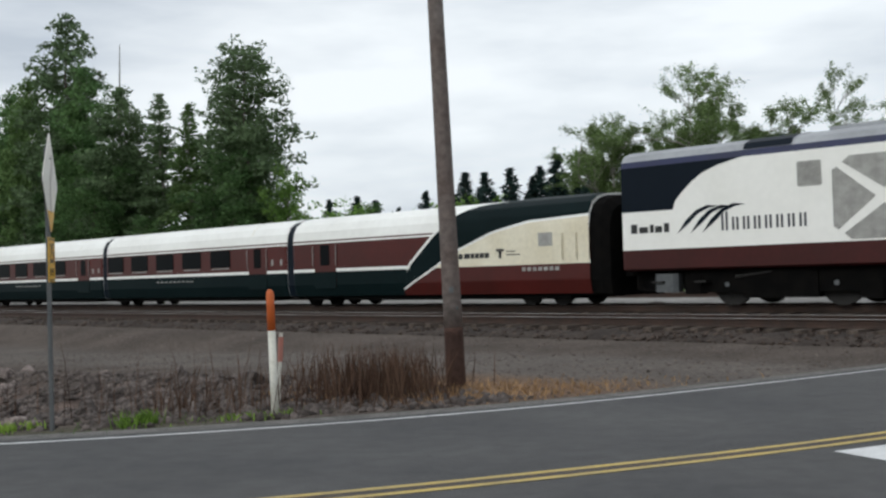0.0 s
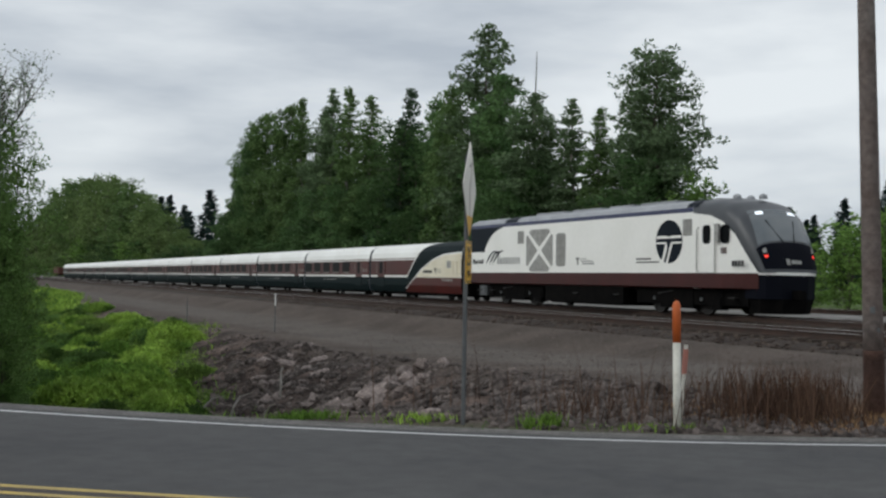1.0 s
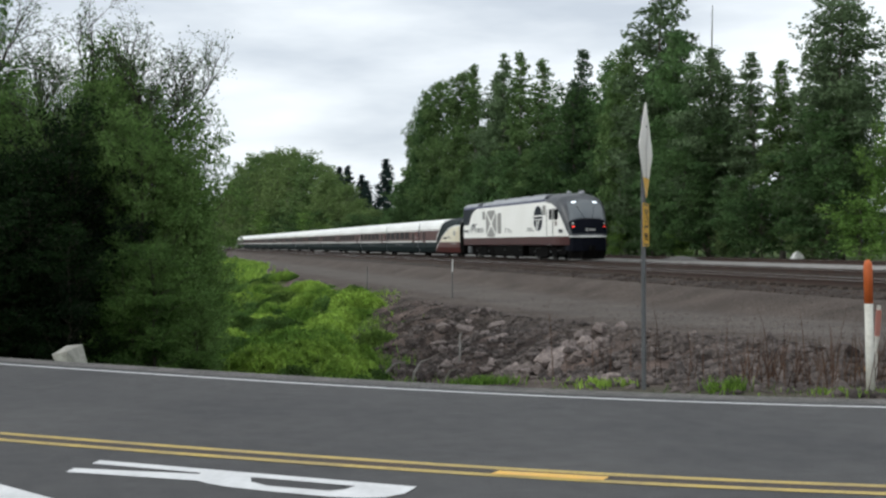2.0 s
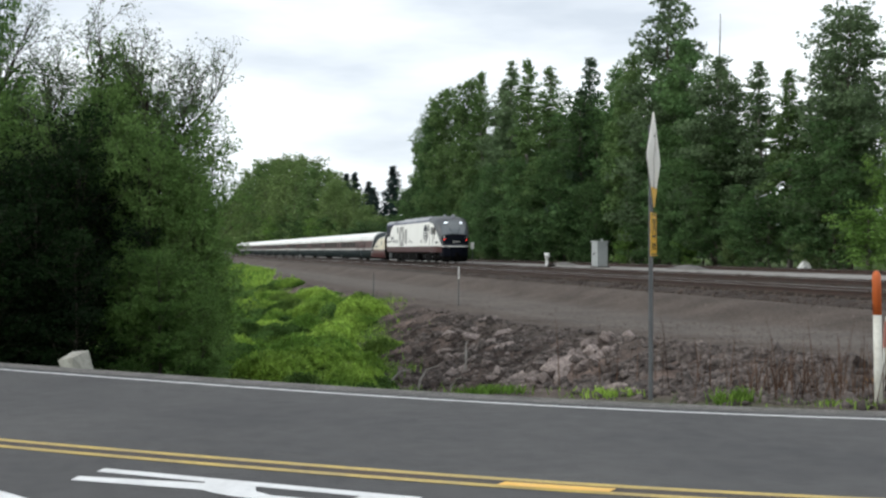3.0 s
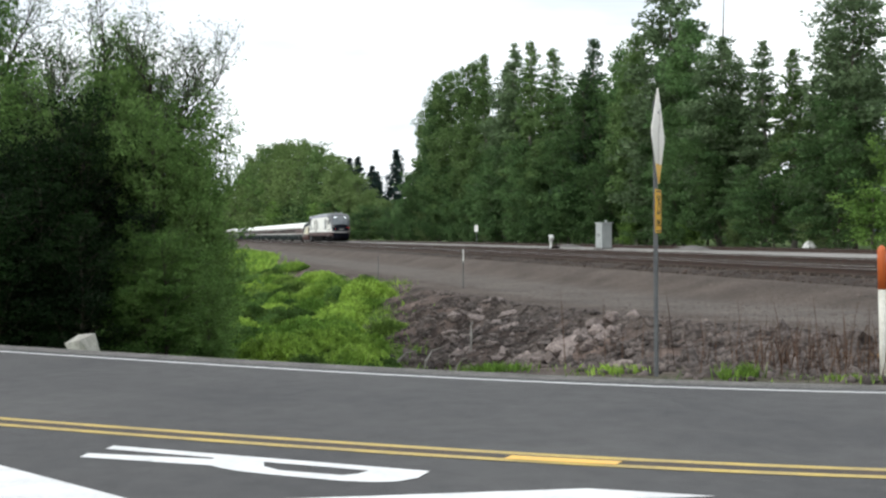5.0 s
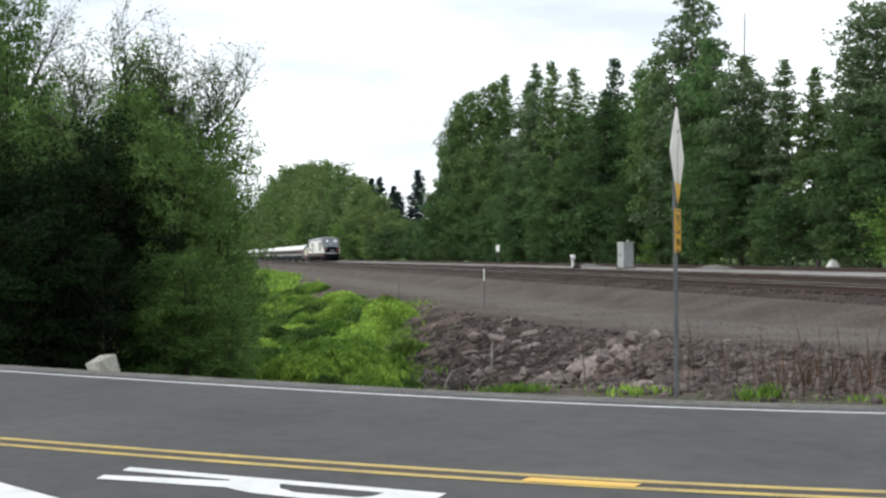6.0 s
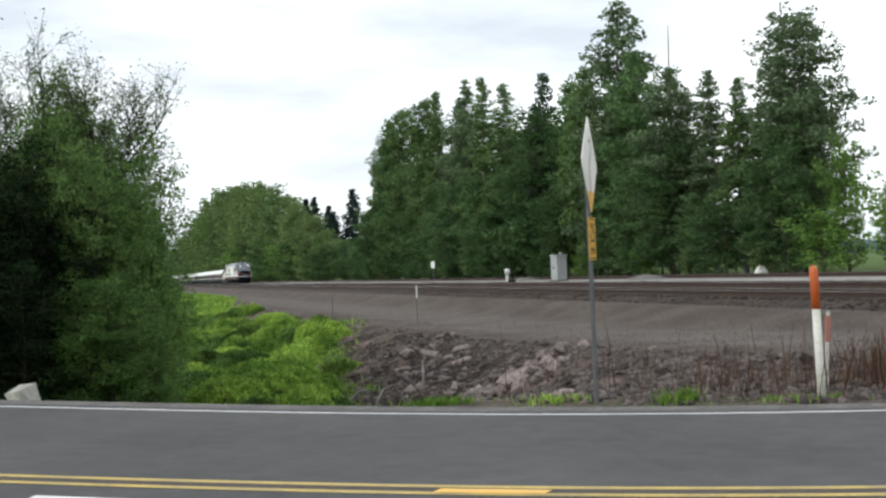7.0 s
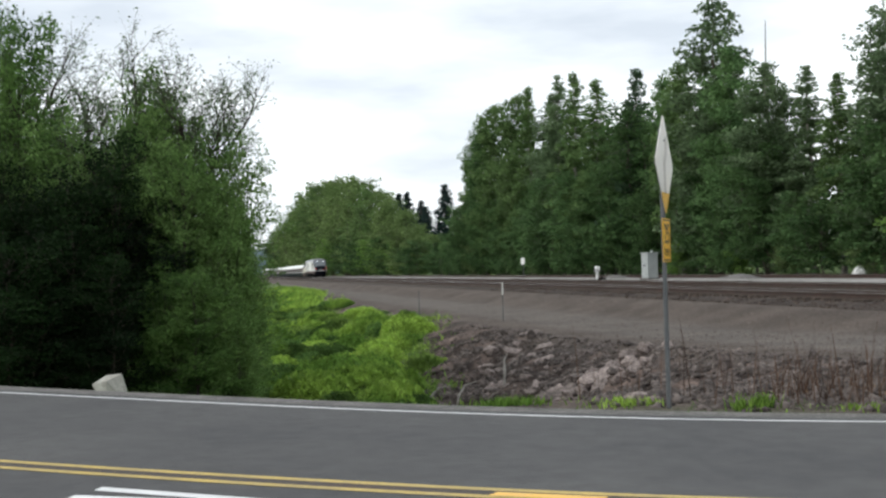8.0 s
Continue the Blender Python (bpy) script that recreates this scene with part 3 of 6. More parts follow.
# ---- train ----
def wheelset(parent, x, r, mat=STEEL, gauge=0.76):
    for side in (-1, 1):
        bd = Build()
        bd.tube([(x, side * (gauge - 0.07), r), (x, side * (gauge + 0.07), r)], r, 24)
        bd.tube([(x, side * (gauge + 0.07), r), (x, side * (gauge + 0.22), r)], [0.16, 0.12], 12)
        part("wheel", bd, mat, parent)


def mirrored(ring):
    """A ring drawn for the near side (negative y), closed over the other side."""
    return ring + [(-y, z) for y, z in reversed(ring) if abs(y) > 1e-6]


LOCO_SIDE = [(-1.40, 0.92), (-1.5, 0.98), (-1.5, 1.48), (-1.5, 3.66), (-1.48, 3.82), (-1.36, 3.98), (-1.05, 4.10), (-0.5, 4.17), (0.0, 4.18)]


def loco_band(j):
    n = len(LOCO_SIDE)
    j = j if j < n else 2 * n - 3 - j
    return (0, 0, 1, 2, 3, 3, 3, 3, 3)[min(max(j, 0), 8)]


NOSE_SIDE = [(18.6, 3.62), (19.6, 3.50), (20.28, 3.26), (20.9, 2.80), (21.25, 2.3), (21.5, 1.92), (21.8, 1.5)]
NOSE_W = [1.0, 1.0, 1.0, 0.97, 0.92, 0.87, 0.80]
NOSE_CROWN = [(18.6, 4.18), (19.7, 4.15), (20.5, 3.98), (21.15, 3.6), (21.6, 3.0), (21.92, 2.42), (22.22, 1.5)]
NOSE_A = [0.0, 0.16, 0.34, 0.56, 0.78, 1.0]
NOSE_Y = [1.5, 1.47, 1.38, 1.13, 0.66, 0.0]


def nose_point(k, y, lift=0.0):
    """A point of the nose's shell: k runs from cab roof to buffer beam, y from side to side."""
    a = float(np.interp(-abs(y), [-v for v in NOSE_Y], NOSE_A))
    i = np.arange(len(NOSE_SIDE))
    s = [float(np.interp(k, i, [p[q] for p in NOSE_SIDE])) for q in (0, 1)]
    c = [float(np.interp(k, i, [p[q] for p in NOSE_CROWN])) for q in (0, 1)]
    bx, bz = math.sin(a * math.pi / 2) ** 0.85, math.sin(a * math.pi / 2) ** 0.75
    w = float(np.interp(k, i, NOSE_W))
    return s[0] + (c[0] - s[0]) * bx + lift, y * w, s[1] + (c[1] - s[1]) * bz + lift * 0.6


def nose_patch(bd, k0, k1, w0, w1, lift, mat=0, nk=6, ny=12, y_from=None, y_to=None):
    rings = []
    for i in range(nk + 1):
        k = k0 + (k1 - k0) * i / nk
        w = w0 + (w1 - w0) * i / nk
        lo, hi = (-w, w) if y_from is None else (y_from, y_to)
        rings.append([nose_point(k, lo + (hi - lo) * j / ny, lift) for j in range(ny + 1)])
    bd.loft(rings, mat, closed=False)


def round_rect(x0, x1, z0, z1, r):
    pts = []
    for cx, cz, a0 in ((x1 - r, z1 - r, 0), (x0 + r, z1 - r, 90), (x0 + r, z0 + r, 180), (x1 - r, z0 + r, 270)):
        pts += [(cx + r * math.cos(radians(a0 + d)), cz + r * math.sin(radians(a0 + d))) for d in (0, 30, 60, 90)]
    return pts[::-1]


def louvred(parent, name, ring, x0, x1, z0, z1):
    """A recessed-looking grille: plate, rim and slats."""
    g = part(name, Build().panel(ring, -1.512, -1.49), GRILLE, parent, "grey louvred grille")
    bd = Build()
    n = max(3, int((z1 - z0) / 0.07))
    for i in range(1, n):
        z = z0 + (z1 - z0) * i / n
        bd.box(x0 + 0.06, x1 - 0.06, -1.524, -1.512, z - 0.008, z + 0.012)
    part("slats", bd, GRILLE, g)
    return g


def make_locomotive():
    loco = thing("locomotive", rail_pose(0, TRAIN_Y, RAIL_Z), "white diesel locomotive with maroon sill and grey cab", "locomotive")
    bd = Build()
    ring = mirrored(LOCO_SIDE)
    bd.loft([[(x, y * s, z) for y, z in ring] for x, s in ((0.0, 0.985), (0.08, 1.0), (6.0, 1.0), (12.0, 1.0), (18.6, 1.0))], mat=1, band=loco_band)
    part("body", bd, [LOCO_RED, LOCO_WHITE, STRIPE_BLUE, ROOF_GREY], loco)
    # cab: white sides below the arch, grey shell over it
    for side in (-1, 1):
        ks = np.linspace(0, 6, 19)
        st = [[float(np.interp(k, np.arange(7), [p[q] for p in NOSE_SIDE])) for q in (0, 1)] + [1.5 * float(np.interp(k, np.arange(7), NOSE_W))] for k in ks]
        rings = [[(x, side * w, 1.48 + (z - 1.48) * f) for f in (0.0, 0.33, 0.66, 1.0)] + [(x, side * (w - 0.03), z), (x, side * (w - 0.03), 1.48)] for x, z, w in st]
        part("cab_side", Build().loft(rings), LOCO_WHITE, loco)
        rings = [[(x, side * (w + 0.004), 1.48), (x, side * (w - 0.05), 1.48), (x, side * (w - 0.05), 0.96), (x, side * (w + 0.004), 0.96)] for x, z, w in st]
        part("sill", Build().loft(rings), LOCO_RED, loco)
    bd = Build()
    rings = []
    ks = np.linspace(0, 6, 25)
    ysamp = np.concatenate([-np.array([1.5, 1.49, 1.47, 1.43, 1.38, 1.28, 1.13, 0.9, 0.66, 0.33]), [0], np.array([0.33, 0.66, 0.9, 1.13, 1.28, 1.38, 1.43, 1.47, 1.49, 1.5])])
    bd.loft([[nose_point(k, float(y)) for y in ysamp] for k in ks], closed=False)
    part("cab_shell", bd, NOSE_GREY, loco, "dark grey rounded cab shell", smooth=True)
    bd = Build()
    nose_patch(bd, 2.75, 4.72, 1.08, 1.3, 0.012)
    part("windshield", bd, WINDSHIELD, loco, "wide windshield with the sky's reflection tinted into its colour", smooth=True)
    bd = Build()
    nose_patch(bd, 4.82, 5.86, 1.40, 1.36, 0.014)
    mask = part("lamp_panel", bd, PANEL_BLACK, loco, "glossy black lamp panel", smooth=True)
    for side in (-1, 1):
        bd = Build()
        y0, y1 = sorted((side * 1.1, side * 1.24))
        nose_patch(bd, 5.30, 5.39, 0, 0, 0.03, nk=2, ny=4, y_from=y0, y_to=y1)
        part("marker_lamp", bd, TAIL_RED, mask, "lit red marker lamp", smooth=True)
        bd = Build()
        nose_patch(bd, 5.02, 5.2, 0, 0, 0.03, nk=2, ny=4, y_from=y0, y_to=y1)
        part("headlamp", bd, GRILLE, mask, smooth=True)
        bd = Build()
        y0, y1 = sorted((side * 0.55, side * 0.85))
        nose_patch(bd, 2.95, 3.12, 0, 0, 0.02, nk=2, ny=4, y_from=y0, y_to=y1)
        part("cab_lamp", bd, LAMP_WHITE, loco, "small lit lamp behind the windshield", smooth=True)
        p0, p1 = nose_point(4.85, side * 0.25, 0.03), nose_point(3.5, side * 0.62, 0.03)
        part("wiper", Build().tube([p0, p1], 0.014, 6), BLACK, loco)
    bd = Build()
    nose_patch(bd, 5.55, 5.68, 0, 0, 0.024, nk=2, ny=8, y_from=-0.1, y_to=0.42)
    nose_patch(bd, 5.5, 5.72, 0, 0, 0.024, nk=3, ny=4, y_from=-0.34, y_to=-0.16)
    part("emblem", bd, GRILLE, mask, "pale emblem on the nose")
    bd = Build()
    bd.loft([[(21.75, -1.2, z), (22.0, -1.05, z), (22.22, -0.55, z), (22.25, 0, z), (22.22, 0.55, z), (22.0, 1.05, z), (21.75, 1.2, z), (21.2, 1.25, z), (21.2, -1.25, z)] for z in (0.62, 0.95, 1.42)], 0)
    part("front_apron", bd, PANEL_BLACK, loco)
    bd = Build()
    bd.loft([[(21.8, -1.2, z), (22.02, -1.06, z), (22.24, -0.56, z), (22.27, 0, z), (22.24, 0.56, z), (22.02, 1.06, z), (21.8, 1.2, z), (21.4, 1.1, z), (21.4, -1.1, z)] for z in (1.42, 1.52)], 0)
    part("nose_rim", bd, LOCO_WHITE, loco)
    bd = Build()
    for z0, z1, x0, x1, w in ((0.12, 0.62, 21.2, 22.15, 1.05),):
        bd.loft([[(x0, -w, z0), (x1 - 0.4, -w, z0), (x1, -0.5, z0), (x1, 0.5, z0), (x1 - 0.4, w, z0), (x0, w, z0)], [(x0, -w - 0.1, z1), (x1 - 0.3, -w - 0.1, z1), (x1 + 0.1, -0.5, z1), (x1 + 0.1, 0.5, z1), (x1 - 0.3, w + 0.1, z1), (x0, w + 0.1, z1)]], 0)
    part("plough", bd, BLACK, loco)
    part("coupler", Build().box(22.15, 22.65, -0.14, 0.14, 0.62, 0.92, bevel=0.04), BLACK, loco)
    # roof: hatches, dark gaps, horn and antenna domes
    for x0, x1 in ((3.7, 5.0), (18.2, 18.85)):
        bd = Build()
        bd.loft([[(x, y * 1.004, z * 1.002 + 0.006) for y, z in LOCO_SIDE[4:]] for x in (x0, x1)], closed=False)
        part("roof_band", bd, NAVY, loco, "dark navy band over the roof")
    for x0, x1 in ((5.6, 8.2), (8.9, 11.2), (11.9, 13.6), (14.2, 16.6)):
        part("roof_hatch", Build().box(x0, x1, -0.8, 0.8, 4.12, 4.225, bevel=0.05), ROOF_GREY, loco)
    for x, y in ((19.6, -0.35), (20.2, 0.3), (19.3, 0.5)):
        part("antenna_dome", Build().tube([(x, y, 4.12), (x, y, 4.24), (x, y, 4.3)], [0.16, 0.14, 0.05], 12), ROOF_GREY, loco)
    # navy patch on the rear quarter with its swept front
    curve = [(0.02, 2.49), (1.63, 2.49), (1.70, 2.7), (1.89, 2.9), (2.2, 3.16), (2.52, 3.36), (3.0, 3.53), (3.67, 3.665), (0.02, 3.665)]
    part("navy_patch", Build().panel(curve, -1.506, -1.49), NAVY, loco, "navy paint on the rear quarter")
    part("navy_patch", Build().panel(curve, 1.49, 1.506), NAVY, loco)
    # swooping line emblem and bars that stand for lettering
    bd = Build()
    for x0, d in ((1.75, 0.0), (2.15, 0.02), (2.5, 0.0)):
        pts = [(x0, 1.86), (x0 + 0.25, 2.18), (x0 + 0.55, 2.42), (x0 + 0.9, 2.54 - d), (x0 + 1.25, 2.5 - d), (x0 + 0.95, 2.47 - d), (x0 + 0.62, 2.34), (x0 + 0.34, 2.1)]
        bd.panel(pts[::-1], -1.506, -1.49)
    part("swoosh_emblem", bd, NAVY, loco, "three dark curved strokes")
    bars(loco, ((0.3, 0.5, 1.92, 2.16), (0.56, 0.84, 1.92, 2.08), (0.9, 1.02, 1.92, 2.13), (1.06, 1.28, 1.92, 2.08), (1.34, 1.5, 1.92, 2.15)), SIGN_BLACK, -1.506, -1.49, "black bar for small lettering")
    for i in range(8):
        x0, z1 = 3.05 + i * 0.30, 2.2 if i else 2.34
        bd = Build().box(x0, x0 + 0.06, -1.506, -1.49, 1.88, z1).box(x0 + 0.12, x0 + 0.18, -1.506, -1.49, 1.88, z1)
        part("lettering_bar", bd, NOSE_GREY, loco, "dark double bar for lettering")
    bars(loco, ((10.45, 10.75, 2.04, 2.1), (10.56, 10.64, 1.8, 2.04), (10.85, 11.3, 2.04, 2.07), (10.85, 11.9, 1.94, 1.97), (11.0, 11.9, 1.83, 1.87), (15.0, 16.0, 1.98, 2.04), (15.0, 16.5, 1.86, 1.91)), SIGN_BLACK, -1.506, -1.49)
    bars(loco, tuple((x0, x0 + 0.1, 1.7, 1.9) for x0 in (20.82, 20.98, 21.16, 21.32)), SIGN_BLACK, -1.526, -1.5)
    # grilles
    louvred(loco, "grille", round_rect(5.13, 5.74, 2.82, 3.4, 0.04), 5.13, 5.74, 2.82, 3.4)
    cx, cz = 7.22, 2.48
    hw, hh = 1.22, 0.95
    for pts in (
        [(cx - hw + 0.42, cz + hh), (cx + hw - 0.42, cz + hh), (cx + hw - 0.26, cz + hh - 0.14), (cx, cz + 0.17), (cx - hw + 0.26, cz + hh - 0.14)],
        [(cx - hw + 0.42, cz - hh), (cx + hw - 0.42, cz - hh), (cx + hw - 0.26, cz - hh + 0.14), (cx, cz - 0.17), (cx - hw + 0.26, cz - hh + 0.14)],
        [(cx - hw, cz + hh - 0.3), (cx - hw + 0.12, cz + hh - 0.24), (cx - 0.2, cz), (cx - hw + 0.12, cz - hh + 0.24), (cx - hw, cz - hh + 0.3)],
        [(cx + hw, cz + hh - 0.3), (cx + hw - 0.12, cz + hh - 0.24), (cx + 0.2, cz), (cx + hw - 0.12, cz - hh + 0.24), (cx + hw, cz - hh + 0.3)],
    ):
        area = sum(a[0] * b[1] - b[0] * a[1] for a, b in zip(pts, pts[1:] + pts[:1]))
        part("grille", Build().panel(pts if area > 0 else pts[::-1], -1.512, -1.49), GRILLE, loco, "grey grille between crossing white bars")
    louvred(loco, "grille", round_rect(8.75, 9.56, 1.75, 3.2, 0.16), 8.75, 9.56, 1.8, 3.16)
    louvred(loco, "grille", round_rect(18.0, 18.55, 2.82, 3.42, 0.03), 18.0, 18.55, 2.82, 3.42)
    # round state emblem: navy disc with white strokes
    rx = 0.83
    disc = [(17.15 + rx * math.cos(a), 2.63 + 0.80 * math.sin(a)) for a in np.linspace(0, math.tau, 40, endpoint=False)]
    badge = part("round_emblem", Build().panel(disc, -1.508, -1.49), NAVY, loco, "navy disc with white strokes")
    part("stroke", Build().panel([(16.36, 2.75), (17.94, 2.75), (17.9, 2.85), (17.3, 2.85), (17.15, 2.80), (17.0, 2.85), (16.4, 2.85)], -1.513, -1.5), LOCO_WHITE, badge)
    part("stroke", Build().panel([(16.36, 2.55), (16.95, 2.55), (17.0, 2.62), (16.36, 2.62)], -1.513, -1.5), LOCO_WHITE, badge)
    part("stroke", Build().panel([(17.28, 2.55), (17.95, 2.55), (17.95, 2.62), (17.32, 2.62)], -1.513, -1.5), LOCO_WHITE, badge)
    part("stroke", Build().panel([(16.72, 1.93), (16.84, 1.9), (17.06, 2.4), (17.0, 2.6), (16.93, 2.55)], -1.513, -1.5), LOCO_WHITE, badge)
    part("stroke", Build().panel([(16.98, 1.85), (17.1, 1.84), (17.32, 2.4), (17.4, 2.56), (17.28, 2.58), (17.2, 2.42)], -1.513, -1.5), LOCO_WHITE, badge)
    # cab door, windows, rails, flag
    door = part("cab_door", Build().panel(round_rect(18.98, 19.9, 1.5, 3.3, 0.12), -1.528, -1.5), LOCO_WHITE, loco)
    part("door_glass", Build().panel(round_rect(19.2, 19.66, 2.5, 3.16, 0.14), -1.534, -1.51), DARK_GLASS, door)
    part("side_window", Build().panel(round_rect(20.2, 20.66, 2.5, 3.14, 0.16), -1.53, -1.5), DARK_GLASS, loco, "dark cab side window")
    part("mirror", Build().panel(round_rect(20.02, 20.24, 2.54, 3.18, 0.05), -1.66, -1.56), GRILLE, loco)
    for x in (18.93, 19.96):
        part("handrail", Build().tube([(x, -1.5, 1.5), (x, -1.58, 1.6), (x, -1.58, 3.0), (x, -1.5, 3.1)], 0.022, 8), GRILLE, loco)
    bd = Build()
    for i in range(4):
        bd.box(20.2, 20.5, -1.527, -1.5, 2.16 + i * 0.055, 2.19 + i * 0.055)
    part("small_emblem", bd, LOCO_RED, loco, "small red striped emblem")
    # running gear
    for cx0, axles in ((4.45, (3.0, 5.9)), (17.35, (15.9, 18.8))):
        bogie = part("bogie", Build().box(cx0 - 2.7, cx0 + 2.7, -1.24, -0.98, 0.34, 0.9, bevel=0.06).box(cx0 - 2.7, cx0 + 2.7, 0.98, 1.24, 0.34, 0.9, bevel=0.06).box(cx0 - 1.0, cx0 + 1.0, -1.28, 1.28, 0.2, 0.9).box(cx0 + 2.0, cx0 + 2.6, -1.3, -0.9, 0.18, 0.6, bevel=0.05), BLACK, loco)
        for ax in axles:
            wheelset(bogie, ax, 0.53, STEEL, 0.92)
            for side in (-1, 1):
                part("axle_box", Build().box(ax - 0.2, ax + 0.2, side * 1.12 - 0.1, side * 1.12 + 0.1, 0.38, 0.7, bevel=0.05), BLACK, bogie)
                part("axle_cap", Build().tube([(ax, side * 1.22, 0.54), (ax, side * 1.27, 0.54)], 0.065, 12), GALV, bogie)
                part("spring", Build().tube([(ax + 0.45, side * 1.08, 0.5), (ax + 0.45, side * 1.08, 0.9)], 0.09, 10), STEEL, bogie)
        part("damper", Build().tube([(cx0 - 1.2, -1.25, 0.72), (cx0 - 0.2, -1.25, 0.84)], 0.04, 8), STEEL, bogie)
        part("underframe", Build().box(cx0 - 3.0, cx0 + 3.0, -1.15, 1.15, 0.8, 0.97), BLACK, loco)
    part("fuel_tank", Build().prism([(7.7, -1.42), (14.0, -1.42), (14.0, 1.42), (7.7, 1.42)], 0.26, 0.97).box(8.0, 13.7, -1.3, 1.3, 0.18, 0.26), BLACK, loco)
    part("underframe", Build().box(0.1, 2.9, -1.05, 1.05, 0.42, 0.97).box(1.75, 2.3, -1.3, -1.0, 0.3, 0.8, bevel=0.05), BLACK, loco)
    part("underframe", Build().box(20.0, 21.3, -1.2, 1.2, 0.35, 0.97), BLACK, loco)
    part("pipe", Build().tube([(0.3, -1.2, 0.9), (0.35, -1.3, 0.62), (0.55, -1.3, 0.42), (1.5, -1.32, 0.4)], 0.035, 6), BLACK, loco)
    part("air_tank", Build().box(0.9, 1.6, -1.42, -1.0, 0.36, 0.84, bevel=0.1), GALV, loco, "pale grey equipment box")
    part("hose", Build().tube([(-0.1, -0.6, 0.8), (-0.2, -0.62, 0.45), (0.15, -0.64, 0.3), (0.4, -0.62, 0.6)], 0.03, 6), BLACK, loco)
    for x in (0.9, 2.2, 10.2, 13.4, 20.6):
        part("step", Build().box(x, x + 0.35, -1.5, -1.3, 0.6, 0.65), STEEL, loco)
    part("rear_gangway", Build().box(-0.35, 0.02, -1.0, 1.0, 0.8, 3.4, bevel=0.08), BLACK, loco)
    return loco


def bars(parent, boxes, mat, y0, y1, label=""):
    """Painted bars that stand for lettering, each a part."""
    for x0, x1, z0, z1 in boxes:
        part("lettering_bar", Build().box(x0, x1, y0, y1, z0, z1), mat, parent, label)


CAR_SIDE = [(-1.2, 0.30), (-1.38, 0.36), (-1.47, 0.75), (-1.47, 1.20), (-1.47, 1.31), (-1.47, 2.20), (-1.468, 2.26), (-1.466, 2.31), (-1.462, 2.36), (-1.42, 2.62), (-1.28, 2.88), (-1.02, 3.05), (-0.6, 3.15), (0.0, 3.18)]


def car_band(j):
    n = len(CAR_SIDE)
    j = j if j < n - 1 else 2 * n - 3 - j
    return (0, 0, 0, 1, 2, 1, 2, 1, 1, 1, 1, 3, 3, 3)[min(max(j, 0), 13)]


def car_y(z):
    return float(np.interp(z, [p[1] for p in CAR_SIDE], [p[0] for p in CAR_SIDE]))


def livery(bd, xs, low, high, lift=0.008, mat=0, rows=16):
    """A painted field on the near side that follows the body: low and high are heights along xs."""
    rings = []
    for x, a, b in zip(xs, low, high):
        zs = [a + (b - a) * i / rows for i in range(rows + 1)]
        rings.append([(x, car_y(z) - lift * (1 + 1.2 * float(step(2.3, 2.9, z))), z + lift * 2.2 * float(step(2.3, 3.0, z))) for z in zs])
    bd.loft(rings, mat, closed=False)


CAR_LEN = 13.58
CAR_PITCH = 13.95


def car_shell(name, label, group):
    """A low passenger car, built from its right end (x = 0) to x = -CAR_LEN."""
    car = thing(name, rail_pose(0, TRAIN_Y, RAIL_Z), label, "passenger car", group)
    bd = Build()
    ring = mirrored(CAR_SIDE)
    bd.loft([[(x, y * s, z if z < 1 else z - (1 - s) * 0.5) for y, z in ring] for x, s in ((0.0, 0.975), (-0.12, 1.0), (-4, 1.0), (-9, 1.0), (-CAR_LEN + 0.12, 1.0), (-CAR_LEN, 0.975))], mat=3, band=car_band)
    part("body", bd, [CAR_GREEN, CAR_WHITE, CAR_RED, CAR_WHITE], car)
    part("gangway", Build().loft([[(x, y * 0.968, z * 0.975 + 0.02) for y, z in ring] for x in (-CAR_LEN, -CAR_PITCH)]), NAVY, car, "dark rubber bellows between the cars")
    bogie = part("bogie", Build().box(-13.5, -11.2, -1.2, 1.2, 0.3, 0.62, bevel=0.08).box(-13.1, -11.7, -1.26, -1.0, 0.2, 0.5, bevel=0.06), BLACK, car)
    for x in (-13.0, -11.8):
        wheelset(bogie, x, 0.43, BLACK, 0.9)
        part("axle_box", Build().box(x - 0.16, x + 0.16, -1.34, -1.2, 0.28, 0.56, bevel=0.04), BLACK, bogie)
    part("coupling_cover", Build().box(-14.0, -13.45, -1.3, -0.9, 0.55, 0.95, bevel=0.06), BLACK, car)
    part("skirt", Build().box(-11.0, -0.9, -1.25, 1.25, 0.2, 0.34), BLACK, car)
    part("roof_seam", Build().loft([[(-2.2 - d, y * 1.003, z + 0.004) for y, z in CAR_SIDE[9:]] for d in (0, 0.03)], closed=False), CAR_CREAM, car)
    return car


def car_window(car, x0, x1):
    w = part("window", Build().panel(round_rect(x0, x1, 1.5, 2.17, 0.07), -1.485, -1.46), DARK_GLASS, car, "dark tinted window")
    part("window_sill", Build().box(x0 + 0.1, x1 - 0.1, -1.492, -1.47, 1.435, 1.475), GRILLE, w)


def car_door(car, x0, x1):
    d = part("door", Build().panel(round_rect(x0, x1, 0.62, 2.19, 0.05), -1.482, -1.46), CAR_RED, car)
    part("door_step", Build().panel([(x0, 0.62), (x1, 0.62), (x1, 1.2), (x0, 1.2)], -1.486, -1.47), CAR_GREEN, d)
    part("door_glass", Build().panel(round_rect(x0 + 0.34, x1 - 0.34, 1.42, 2.14, 0.06), -1.488, -1.47), DARK_GLASS, d)
    for x in (x0 - 0.06, x1 + 0.03):
        part("grab_rail", Build().tube([(x, -1.475, 1.36), (x, -1.51, 1.42), (x, -1.51, 2.08), (x, -1.475, 2.14)], 0.014, 6), GRILLE, d)


